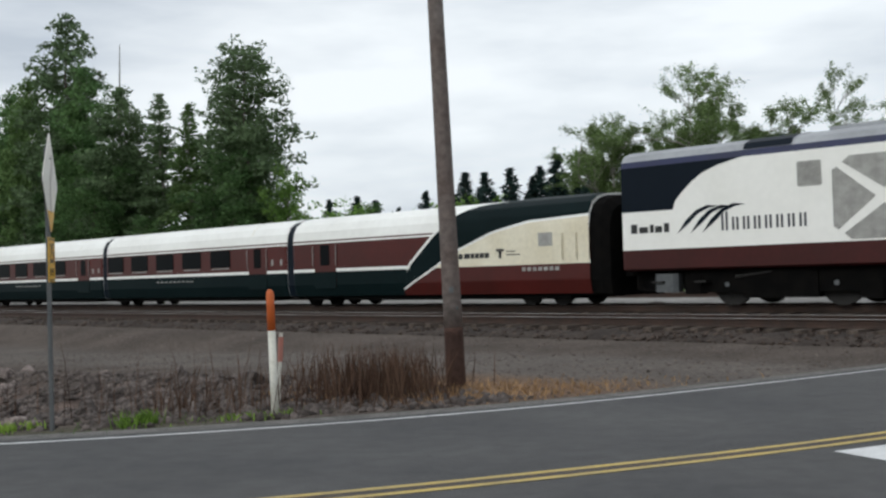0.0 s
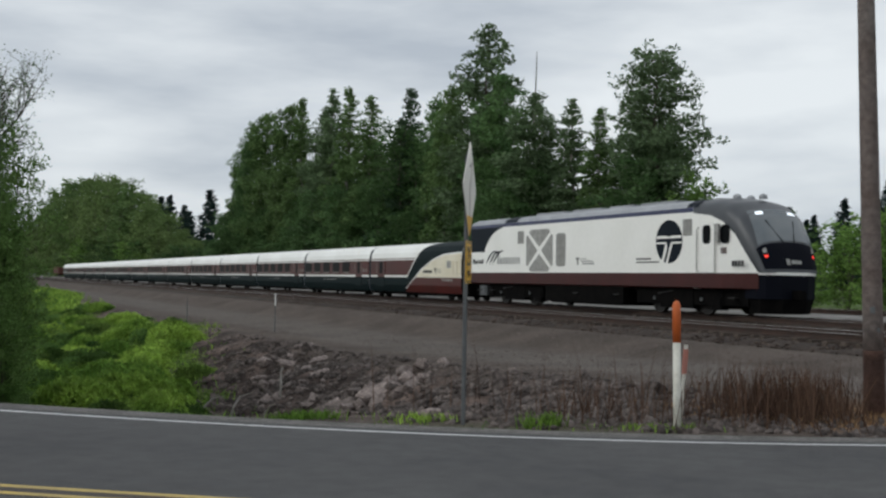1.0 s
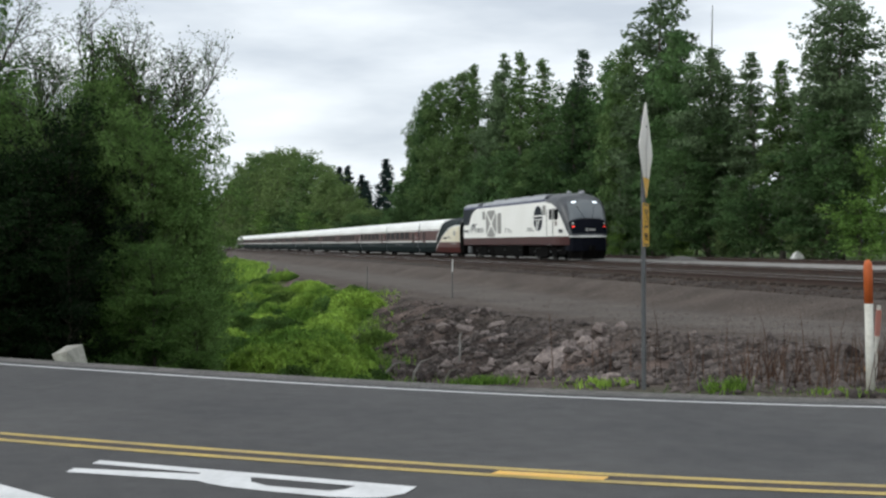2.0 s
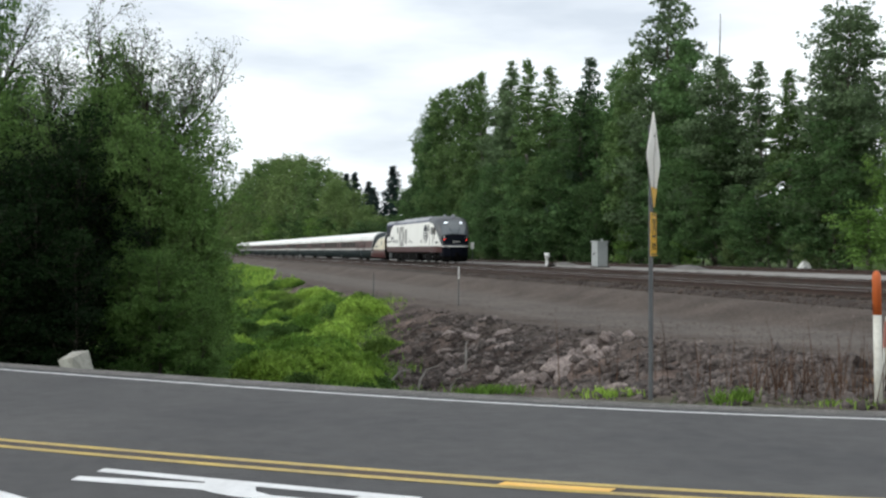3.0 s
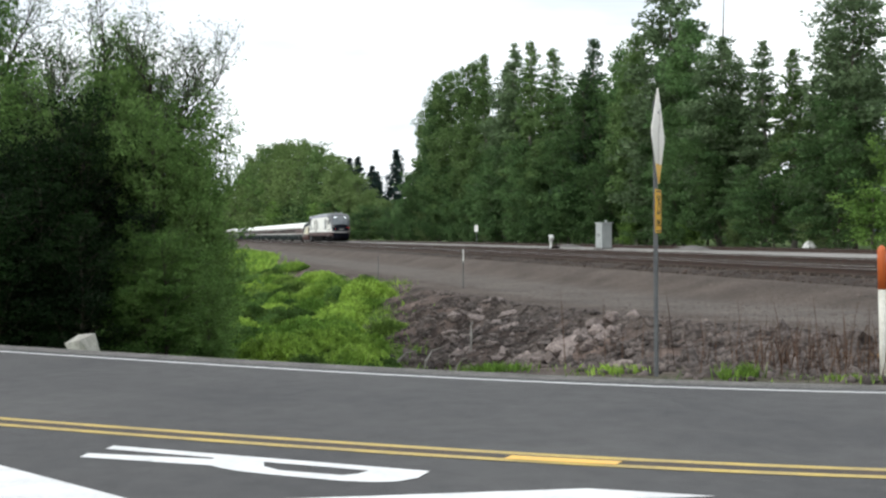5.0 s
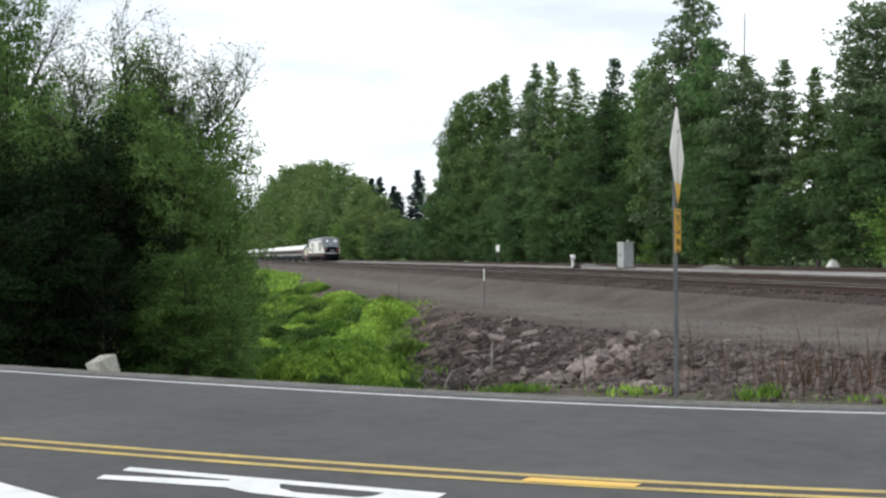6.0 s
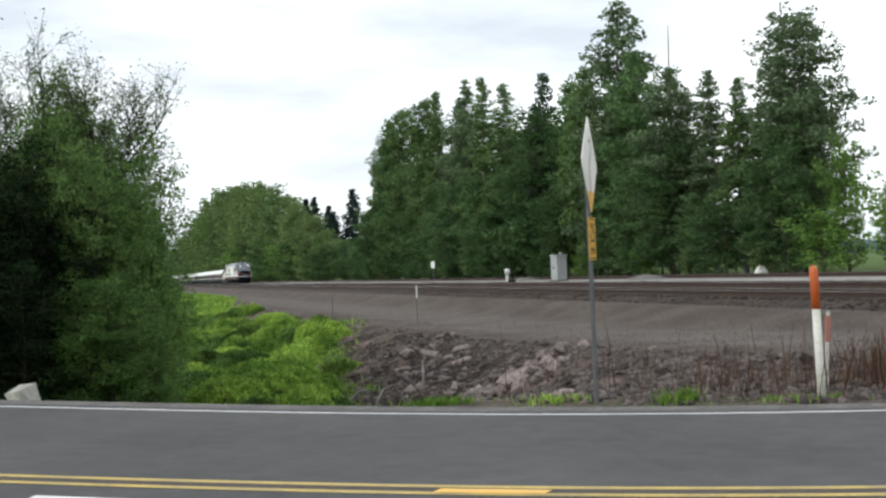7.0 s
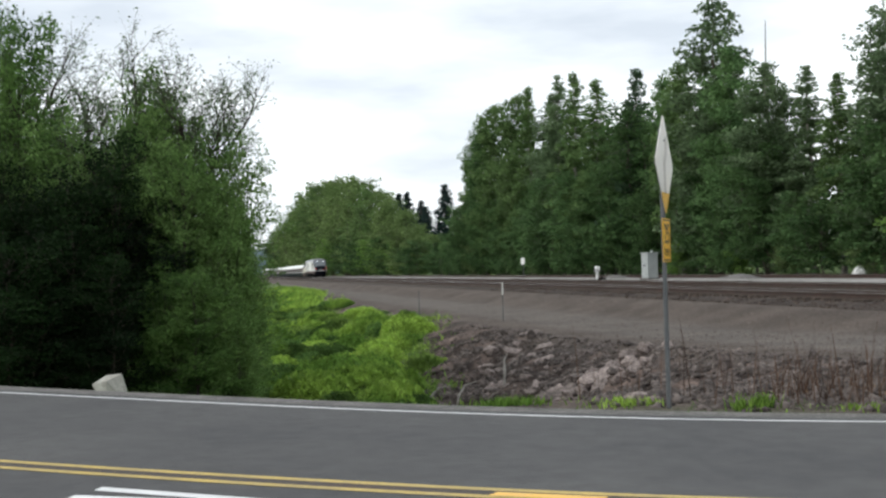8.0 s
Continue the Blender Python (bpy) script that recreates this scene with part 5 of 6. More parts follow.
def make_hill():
    """A wooded far hill, with the blue haze of distance put into its colour."""
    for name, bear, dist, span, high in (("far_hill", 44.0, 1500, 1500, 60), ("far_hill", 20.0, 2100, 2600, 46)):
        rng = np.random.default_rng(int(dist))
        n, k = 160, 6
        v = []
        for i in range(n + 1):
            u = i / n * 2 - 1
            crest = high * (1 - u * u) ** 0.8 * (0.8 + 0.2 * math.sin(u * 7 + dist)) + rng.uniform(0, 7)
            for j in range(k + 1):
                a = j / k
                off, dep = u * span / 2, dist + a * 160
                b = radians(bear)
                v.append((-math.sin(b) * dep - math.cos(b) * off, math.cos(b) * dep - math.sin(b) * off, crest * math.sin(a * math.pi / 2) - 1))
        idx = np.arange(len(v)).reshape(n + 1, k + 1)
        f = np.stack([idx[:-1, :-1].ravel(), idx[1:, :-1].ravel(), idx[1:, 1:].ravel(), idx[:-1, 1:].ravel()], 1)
        tagged(new("backdrop_hill", soup("backdrop_hill", np.array(v), f, HILL)), "wooded hill in the distance, coloured blue-green for haze", "hill", kind="structure")


HILL = material("haze_blue_forest", (0.085, 0.115, 0.125), (0.11, 0.145, 0.15), rough=1.0, scale=0.02, fine=0.3, spec=0.0)
make_hill()

# ---- the thicket beside the road, with shade coloured into its core leaves ----
DENSE = [tufted(201 + i, 6.0, 2.6, 0.0, 0.046, 32000, (TWIG, m), DOME, limbs=90, tuft=0.46, rise=0.5, tops=2) for i, m in enumerate((LEAF_CORE_SHADE, LEAF_CORE_SHADE, LEAF_SHADE, LEAF_EDGE, LEAF_FRINGE))]
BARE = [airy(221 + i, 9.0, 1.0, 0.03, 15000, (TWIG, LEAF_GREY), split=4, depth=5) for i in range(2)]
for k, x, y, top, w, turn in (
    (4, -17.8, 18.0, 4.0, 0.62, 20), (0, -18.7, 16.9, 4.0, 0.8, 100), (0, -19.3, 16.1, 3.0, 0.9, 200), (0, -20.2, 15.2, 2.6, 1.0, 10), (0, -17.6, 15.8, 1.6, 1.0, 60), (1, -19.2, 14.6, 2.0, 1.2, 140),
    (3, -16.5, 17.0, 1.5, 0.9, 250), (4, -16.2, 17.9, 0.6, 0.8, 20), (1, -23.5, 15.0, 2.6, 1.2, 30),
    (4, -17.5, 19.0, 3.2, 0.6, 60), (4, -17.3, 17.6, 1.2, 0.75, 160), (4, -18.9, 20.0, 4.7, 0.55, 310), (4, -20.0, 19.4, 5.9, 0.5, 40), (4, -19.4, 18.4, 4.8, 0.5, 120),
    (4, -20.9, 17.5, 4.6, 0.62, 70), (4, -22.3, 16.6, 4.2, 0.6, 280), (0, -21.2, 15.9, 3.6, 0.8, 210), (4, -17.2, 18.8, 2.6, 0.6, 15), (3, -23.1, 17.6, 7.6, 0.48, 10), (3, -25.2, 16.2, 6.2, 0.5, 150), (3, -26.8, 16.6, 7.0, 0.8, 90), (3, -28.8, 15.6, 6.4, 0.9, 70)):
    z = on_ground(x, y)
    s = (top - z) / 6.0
    label = "dense leafy tree beside the road, leaves darkened as thicket shade" if k < 2 else "green leafy tree at the edge of the thicket"
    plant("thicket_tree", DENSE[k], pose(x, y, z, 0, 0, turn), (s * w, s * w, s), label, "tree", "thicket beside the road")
for k, x, y, top, w, turn in ((0, -21.0, 18.6, 7.7, 0.85, 240), (1, -20.4, 19.4, 6.7, 0.75, 210), (1, -22.0, 18.6, 7.2, 0.9, 250), (0, -19.6, 19.2, 5.4, 0.7, 300), (0, -24.6, 18.8, 8.4, 1.0, 300), (1, -27.0, 18.0, 8.6, 1.0, 20)):
    z = on_ground(x, y)
    s = (top - z) / 9.0
    plant("alder_tree", BARE[k], pose(x, y, z, 0, 0, turn), (s * w, s * w, s), "half-bare alder with grey twigs and sparse young leaves", "tree", "thicket beside the road")


def scatter(name, xs, ys, height, width, mat, seed, label, category, lean=0.35, broad=False):
    """Blades on the ground, or broad leaves low over it, as one mesh."""
    rng = np.random.default_rng(seed)
    n = len(xs)
    z = ground_z(xs, ys)
    p = np.stack([xs, ys, z - 0.02], 1)
    h = height * rng.uniform(0.45, 1.2, n)
    if broad:
        c = p + np.stack([np.zeros(n), np.zeros(n), h * rng.uniform(0.1, 1.0, n)], 1)
        v, f = leaf_quads(rng, c, width, flat=0.4, long=2.3)
    else:
        a = rng.uniform(0, math.tau, n)
        side = np.stack([np.cos(a), np.sin(a), np.zeros(n)], 1) * width / 2 * rng.uniform(0.6, 1.3, n)[:, None]
        tip = p + np.stack([rng.normal(0, lean, n) * h, rng.normal(0, lean, n) * h, h], 1)
        mid = (p + tip) / 2 + np.stack([np.zeros(n), np.zeros(n), h * 0.12], 1)
        v = np.stack([p - side, p + side, mid + side * 0.8, mid - side * 0.8, tip], 1).reshape(-1, 3)
        o = np.arange(n)[:, None] * 5
        f = np.concatenate([o + np.array([[0, 1, 2, 3]]), o + np.array([[3, 2, 4, 4]])])
        f = np.concatenate([np.concatenate([o + np.array([[0, 1, 2]]), o + np.array([[0, 2, 3]])]), o + np.array([[3, 2, 4]])])
    tagged(new(name, soup(name, v, f, mat)), label, category, kind="stuff")


def bank_points(n, seed, X0, X1, Y0, Y1, emin):
    rng = np.random.default_rng(seed)
    X, Y = rng.uniform(X0, X1, n), rng.uniform(Y0, Y1, n)
    x, y = TS * X + TC * Y, -TC * X + TS * Y
    e = (y - edge_y(x)) * 0.95
    nz = value_noise(x, y, 1.6, 21)
    ragged = rng.normal(0, 1, n)
    keep = (e > emin) & (X + 25.5 + 5.0 * (Y - 5.4) + 2.4 * nz + 2.0 * ragged < 0) & (Y + 0.8 * nz + 0.35 * ragged < green_top(X) + 0.3)
    keep &= ~((x < -11.0) & (e < 2.4)) & (x > -0.97 * y)
    return x[keep], y[keep]


scatter("bank_grass", *bank_points(90000, 301, -80, -12, -6, 13.0, 1.2), 0.26, 0.03, GRASS, 302, "bright fresh grass over the bank", "grass")
scatter("bramble_cover", *bank_points(70000, 303, -80, -12, -6, 13.0, 1.4), 0.2, 0.045, GRASS_DEEP, 304, "green brambles and herbs over the bank", "undergrowth", broad=True)
scatter("far_bank_grass", *bank_points(50000, 307, -150, -78, -6, 16.0, 1.2), 0.5, 0.09, GRASS, 308, "pale green grass on the far bank", "grass")


def mounds(seed, n, leaf, mat, label, low, high, flat=1.5, long=2.4):
    """Domed clumps of bramble over the green bank, as one mesh."""
    rng = np.random.default_rng(seed)
    x, y = bank_points(n * 5, seed + 1, -80, -12, -6, 13.0, 2.2)
    cs = []
    for i in range(min(n, len(x))):
        r = rng.uniform(0.45, 1.15)
        k = int(1300 * r * r) + 200
        d = rng.normal(0, 1, (k, 3))
        d /= np.linalg.norm(d, axis=1)[:, None]
        d[:, 2] = np.abs(d[:, 2])
        d[:, :2] *= (0.8 + 0.25 * np.sin(3 * np.arctan2(d[:, 1], d[:, 0]) + i))[:, None]
        hgt = rng.uniform(low, high)
        cs.append(np.stack([x[i] + d[:, 0] * r, y[i] + d[:, 1] * r, on_ground(x[i], y[i]) + d[:, 2] * hgt * rng.uniform(0.75, 1.05, k)], 1))
    v, f = leaf_quads(rng, np.concatenate(cs), leaf, flat, long)
    tagged(new("bramble_mounds", soup("bramble_mounds", v, f, mat)), label, "undergrowth", kind="stuff")


mounds(371, 120, 0.045, GRASS, "bright green bramble mounds on the bank", 0.3, 0.8)
mounds(381, 70, 0.042, GRASS_DEEP, "darker green bramble mounds on the bank", 0.3, 0.7)
# Deeper green clumps paint the bank's dark hollows as shade.
mounds(391, 60, 0.036, LEAF_EDGE, "deep green leaf clumps coloured as the bank's shaded hollows", 0.25, 0.55)
rv = np.random.default_rng(310)
for x0, spread, n, h in ((-6.15, 0.2, 320, 0.12), (-4.75, 0.14, 200, 0.1), (-3.42, 0.09, 260, 0.16), (-2.3, 0.25, 120, 0.09), (-7.6, 0.3, 520, 0.2)):
    xs = rv.normal(x0, spread, n)
    ys = edge_y(xs) + 1.15 + rv.normal(0, 0.14, n)
    scatter("grass_tuft", xs, ys, h, 0.022, GRASS, 311 + int(-x0 * 10), "bright green grass tuft at the road's edge", "grass")
xs = rv.uniform(-12, -1.5, 160)
scatter("verge_grass", xs, edge_y(xs) + rv.normal(1.1, 0.25, 160), 0.11, 0.016, GRASS_DEEP, 340, "thin short grass along the shoulder", "grass")
# dead stalks round the marker post
n = 1100
xs, ys = rv.normal(-1.05, 0.5, n), rv.normal(14.3, 0.7, n)
ok = (ys - edge_y(xs) > 0.8) & (np.hypot(xs + 0.06, ys - 15.2) > 0.35)
scatter("dead_weeds", xs[ok], ys[ok], 0.62, 0.012, WEED, 350, "reddish-brown dead weed stalks", "weeds", lean=0.24)
n = 80
xs, ys = rv.uniform(-5.8, -1.5, n), rv.normal(13.1, 0.6, n)
ok = ys - edge_y(xs) > 0.9
scatter("dead_weeds", xs[ok], ys[ok], 0.85, 0.009, WEED, 351, "thin brown dead stalks on the verge", "weeds", lean=0.12)
n = 150
xs, ys = rv.normal(-2.9, 0.55, n), rv.normal(13.2, 0.5, n)
ok = ys - edge_y(xs) > 0.85
scatter("dead_weeds", xs[ok], ys[ok], 0.55, 0.011, WEED, 353, "brown dead stalks beside the marker post", "weeds", lean=0.2)
n = 1300
xs, ys = rv.normal(0.2, 1.3, n), rv.normal(14.4, 0.6, n)
ok = ys - edge_y(xs) > 0.75
scatter("dry_grass", xs[ok], ys[ok], 0.10, 0.016, material("straw", (0.26, 0.16, 0.08), (0.34, 0.22, 0.12), rough=0.9, scale=1, island=0.3, spec=0.1), 352, "short straw-coloured dry grass round the pole", "grass", lean=0.5)


# ---- roadside things ----
def make_utility_pole():
    t = thing("utility_pole", pose(-0.06, 15.22, -0.05, 0, -1.5, 0), "tall weathered wooden utility pole with a tarred foot", "utility pole")
    bd = Build()
    zs = np.linspace(0.75, 9.5, 14)
    bd.tube([(0, 0, float(z)) for z in zs], [0.128 - 0.0045 * float(z) for z in zs], 20)
    part("shaft", bd, POLE_WOOD, t, smooth=True)
    part("tarred_foot", Build().tube([(0, 0, -0.5), (0, 0, 0.3), (0, 0, 0.75), (0, 0, 0.82)], [0.134, 0.130, 0.1285, 0.127], 20), POLE_BASE, t, "dark tarred foot", smooth=True)
    part("nail_tag", Build().box(-0.03, 0.03, -0.128, -0.12, 1.28, 1.36), GALV, t)
    part("nail_tag", Build().box(0.05, 0.08, -0.128, -0.11, 1.05, 1.10), GALV, t)


def text_mesh(body, size, mat):
    cu = bpy.data.curves.new("text", "FONT")
    cu.body, cu.size, cu.align_x, cu.align_y = body, size, "CENTER", "CENTER"
    cu.extrude = 0.001
    ob = bpy.data.objects.new("text", cu)
    scene.collection.objects.link(ob)
    me = bpy.data.meshes.new_from_object(ob.evaluated_get(bpy.context.evaluated_depsgraph_get()))
    bpy.data.objects.remove(ob)
    me.materials.clear()
    me.materials.append(mat)
    return me


def make_road_sign():
    t = thing("road_sign", pose(-4.195, 11.67, on_ground(-4.25, 11.65), 0, 0, 12), "faded diamond warning sign with a yellow 25 MPH plate", "road sign")
    lift = 0.035
    post = Build()
    post.box(-0.055, -0.012, -0.03, 0.03, -0.4, 2.9 + lift, bevel=0.008)
    part("post", post, GALV, t, "grey steel post")
    # the plates face along x
    c, r = 2.53 + lift, 0.54
    def plate(bd, pts, x0, x1, mat=0):
        n = len(pts)
        bd.add([(x0, y, z) for y, z in pts] + [(x1, y, z) for y, z in pts], [tuple(range(n - 1, -1, -1)), tuple(range(n, 2 * n))] + [(i, (i + 1) % n, n + (i + 1) % n, n + i) for i in range(n)], mat)
        return bd
    rr = [(0.03, c + r - 0.03), (-0.03, c + r - 0.03), (-r + 0.03, c + 0.03), (-r + 0.03, c - 0.03), (-0.03, c - r + 0.03), (0.03, c - r + 0.03), (r - 0.03, c - 0.03), (r - 0.03, c + 0.03)]
    d = part("warning_plate", plate(Build(), rr, -0.006, 0.0), SIGN_FADED, t, "bleached almost white diamond plate")
    part("warning_back", plate(Build(), rr, -0.010, -0.0065), GALV, d)
    part("yellow_corner", plate(Build(), [(0.03, c - r + 0.03), (0.24, c - r + 0.24), (-0.24, c - r + 0.24), (-0.03, c - r + 0.03)], 0.001, 0.003), SIGN_YELLOW, d, "unfaded yellow lower corner")
    part("legend", plate(Build(), [(0.05, c - 0.3), (0.05, c), (0.16, c + 0.12), (0.16, c + 0.3), (0.06, c + 0.3), (0.06, c + 0.16), (-0.05, c + 0.04), (-0.05, c - 0.3)], 0.001, 0.003), SIGN_GREY, d, "bleached grey curve arrow")
    h = 0.229
    pc = 1.73 + lift
    pl = part("speed_plate", plate(Build(), [(-h, pc - h), (h, pc - h), (h, pc + h), (-h, pc + h)], -0.006, 0.0), SIGN_YELLOW, t, "yellow square advisory speed plate")
    b = Build()
    for y0, y1, z0, z1 in ((-h + 0.012, h - 0.012, pc + h - 0.026, pc + h - 0.012), (-h + 0.012, h - 0.012, pc - h + 0.012, pc - h + 0.026), (-h + 0.012, -h + 0.024, pc - h + 0.026, pc + h - 0.026), (h - 0.024, h - 0.012, pc - h + 0.026, pc + h - 0.026)):
        b.box(0.001, 0.002, y0, y1, z0, z1)
    part("border", b, SIGN_BLACK, pl)
    m = Matrix(((0, 0, 1, 0.002), (1, 0, 0, 0), (0, 1, 0, pc + 0.055), (0, 0, 0, 1)))
    part("numerals", text_mesh("25", 0.30, SIGN_BLACK), None, pl, "black numerals 25", m=m)
    m = Matrix(((0, 0, 1, 0.002), (1, 0, 0, 0), (0, 1, 0, pc - 0.13), (0, 0, 0, 1)))
    part("letters", text_mesh("M.P.H.", 0.11, SIGN_BLACK), None, pl, "small black letters", m=m)
    for z in (c + 0.25, c - 0.3, pc + 0.12, pc - 0.12):
        part("bolt", Build().tube([(-0.012, 0, z), (0.008, 0, z)], 0.012, 8), GALV, t)


def make_marker_post():
    t = thing("marker_post", pose(-2.08, 12.63, on_ground(-2.08, 12.63), 0, -1.0, 12), "white flexible marker post with an orange top", "marker post")
    part("shaft", Build().tube([(0, 0, -0.2), (0, 0, 0.93)], 0.043, 16), MARKER_WHITE, t, smooth=True)
    part("cap", Build().tube([(0, 0, 0.93), (0, 0, 1.33), (0, 0, 1.37), (0, 0, 1.39)], [0.045, 0.045, 0.034, 0.012], 16), MARKER_ORANGE, t, "orange top sleeve", smooth=True)


def make_stake():
    t = thing("survey_stake", pose(-2.22, 13.75, on_ground(-2.22, 13.75), 2, 3, 30), "short weathered stake with a faded pink ribbon", "stake")
    part("stake", Build().box(-0.02, 0.02, -0.012, 0.012, -0.2, 0.85, bevel=0.004), MARKER_WHITE, t)
    part("ribbon", Build().box(-0.028, 0.028, -0.018, 0.018, 0.5, 0.8, bevel=0.006), material("faded_ribbon", (0.42, 0.16, 0.12), (0.34, 0.16, 0.13), rough=0.8, scale=9), t, "faded pink ribbon")


def make_posts():
    for x, y, h, mat, lab in ((-27.27, 40.94, 1.28, GALV, "thin grey steel post on the gravel shelf"), (-21.15, 37.56, 1.45, GALV, "thin post with a white top on the gravel shelf")):
        z = on_ground(x, y)
        t = thing("boundary_post", pose(x, y, z, 1, 1, 0), lab, "post", "posts along the shelf")
        part("shaft", Build().tube([(0, 0, -0.3), (0, 0, h)], 0.02, 8), mat, t)
        if h > 1.3:
            part("cap", Build().tube([(0, 0, h - 0.45), (0, 0, h + 0.01)], 0.026, 8), SIGNAL_WHITE, t, "white painted top")


def make_signal_things():
    x, y = world_xy(-73.7, 30.6)
    z = on_ground(x, y)
    t = thing("signal_cabinet", pose(x, y, z, 0, 0, TURN + 8), "grey metal signal cabinet with double doors beside the track", "signal cabinet")
    part("body", Build().box(-0.42, 0.42, -0.4, 0.4, 0.1, 1.78, bevel=0.03), BOX_METAL, t)
    part("plinth", Build().box(-0.52, 0.52, -0.48, 0.48, -0.1, 0.1), SHOULDER, t)
    part("roof", Build().box(-0.48, 0.48, -0.47, 0.47, 1.78, 1.86, bevel=0.03), BOX_METAL, t)
    for s in (-1, 1):
        d = part("door", Build().box(min(s * 0.02, s * 0.39), max(s * 0.02, s * 0.39), -0.42, -0.4, 0.18, 1.7), BOX_METAL, t)
        part("handle", Build().box(s * 0.1 - 0.02, s * 0.1 + 0.02, -0.45, -0.42, 0.85, 1.05), BLACK, d)
    part("vent", Build().tube([(0.3, 0, 1.86), (0.3, 0, 2.0)], 0.09, 10), BOX_METAL, t)
    x, y = world_xy(-83.9, 30.4)
    z = on_ground(x, y)
    t = thing("dwarf_signal", pose(x, y, z, 0, 0, TURN), "short white trackside signal with a round head", "signal")
    part("mast", Build().tube([(0, 0, -0.2), (0, 0, 0.6)], 0.11, 10), SIGNAL_WHITE, t)
    part("head", Build().tube([(0, -0.2, 0.78), (0, -0.12, 0.78), (0, 0.16, 0.78), (0, 0.22, 0.78)], [0.16, 0.23, 0.23, 0.1], 14), SIGNAL_WHITE, t, smooth=True)
    part("lens", Build().tube([(0, -0.23, 0.78), (0, -0.2, 0.78)], 0.12, 12), BLACK, t)
    x, y = world_xy(-82.2, 30.2)
    t = thing("switch_stand", pose(x, y, on_ground(x, y), 0, 0, TURN), "small black switch stand beside the signal", "switch stand")
    part("base", Build().box(-0.5, 0.3, -0.2, 0.2, -0.05, 0.14, bevel=0.03), BLACK, t)
    part("lever", Build().tube([(0, 0, 0.1), (0.1, 0, 0.62)], 0.04, 8), BLACK, t)
    x, y = world_xy(-105.4, 30.6)
    t = thing("track_sign", pose(x, y, on_ground(x, y), 0, 0, TURN + 15), "small white square sign on a thin post by the track", "sign")
    part("post", Build().tube([(0, 0, -0.2), (0, 0, 1.9)], 0.04, 8), GALV, t)
    part("plate", Build().box(-0.33, 0.33, -0.06, -0.04, 1.35, 1.98, bevel=0.01), SIGNAL_WHITE, t)
    # a pale wrapped heap under the trees and low gravel heaps
    x, y = world_xy(-57.7, 36.6)
    rng = np.random.default_rng(9)
    t = thing("wrapped_heap", pose(x, y, on_ground(x, y)), "crumpled white plastic heap at the foot of the trees", "heap")
    bd = Build()
    rings = []
    for i in range(7):
        a = i / 6
        r = 0.42 * math.cos(a * 1.5) ** 0.6
        rings.append([(r * math.cos(k * math.tau / 12) * rng.uniform(0.75, 1.2), r * math.sin(k * math.tau / 12) * rng.uniform(0.75, 1.2), a * 0.62 * rng.uniform(0.9, 1.1)) for k in range(12)])
    part("sheet", bd.loft(rings), SIGNAL_WHITE, t)
    for X, Y, w, h in ((-65.5, 33.2, 2.8, 0.36), (-88.0, 33.4, 3.2, 0.3)):
        x, y = world_xy(X, Y)
        t = thing("gravel_heap", pose(x, y, on_ground(x, y) - 0.05, 0, 0, TURN), "low heap of pale gravel beyond the track", "gravel heap", "gravel heaps")
        rings = [[(w * (1 - a) ** 0.7 * math.cos(k * math.tau / 16) * rng.uniform(0.9, 1.1), 1.1 * (1 - a) ** 0.7 * math.sin(k * math.tau / 16) * rng.uniform(0.9, 1.1), h * a) for k in range(16)] for a in (0, 0.25, 0.5, 0.75, 0.95)]
        part("heap", Build().loft(rings), SHOULDER, t)
    t = thing("freight_wagon", rail_pose(-385, 35.2, RAIL_Z + 0.1), "low rust-brown freight wagon on the siding", "freight wagon")
    part("body", Build().box(-9, 9, -1.4, 1.4, 0.9, 3.0, bevel=0.1), RUST, t)
    for x in (-8.5, -4, 0.5, 5, 8.4):
        part("rib", Build().box(x - 0.08, x + 0.08, -1.48, -1.4, 0.9, 3.0), RUST, t)
    for x in (-6.5, 6.5):
        b = part("bogie", Build().box(x - 1.3, x + 1.3, -1.1, 1.1, 0.4, 0.9), BLACK, t)
        wheelset(b, x - 0.8, 0.42)
        wheelset(b, x + 0.8, 0.42)


def make_dead_branches():
    for i, (x, y, turn, L) in enumerate(((-14.6, 22.6, 20, 0.7), (-13.6, 22.2, 70, 0.9), (-12.4, 21.6, -40, 0.8), (-13.0, 23.4, 110, 1.0))):
        t = thing("dead_branch", pose(x, y, on_ground(x, y), 0, 0, turn), "pale bare dead branch on the rubble bank", "branch", "dead branches on the bank")
        part("stick", Build().tube([(0, 0, -0.05), (0.1 * L, 0, 0.35 * L), (0.35 * L, 0.05, 0.6 * L), (0.75 * L, 0.05, 0.68 * L)], [0.035, 0.03, 0.022, 0.01], 6), BARK_PALE, t)


make_dead_branches()
make_utility_pole()
make_road_sign()
make_marker_post()
make_stake()
make_posts()
make_signal_things()


# ---- stones of the rubble bank ----
def stone_mesh(seed, name="stone"):
    rng = np.random.default_rng(seed)
    bm = bmesh.new()
    bmesh.ops.create_icosphere(bm, subdivisions=1, radius=1.0)
    k = rng.uniform(0.6, 1.2, 3)
    for v in bm.verts:
        n = 1 + rng.normal(0, 0.17)
        v.co = Vector((v.co.x * k[0] * n, v.co.y * k[1] * n, v.co.z * k[2] * 0.75 * n))
    me = bpy.data.meshes.new(name)
    bm.to_mesh(me)
    bm.free()
    return me


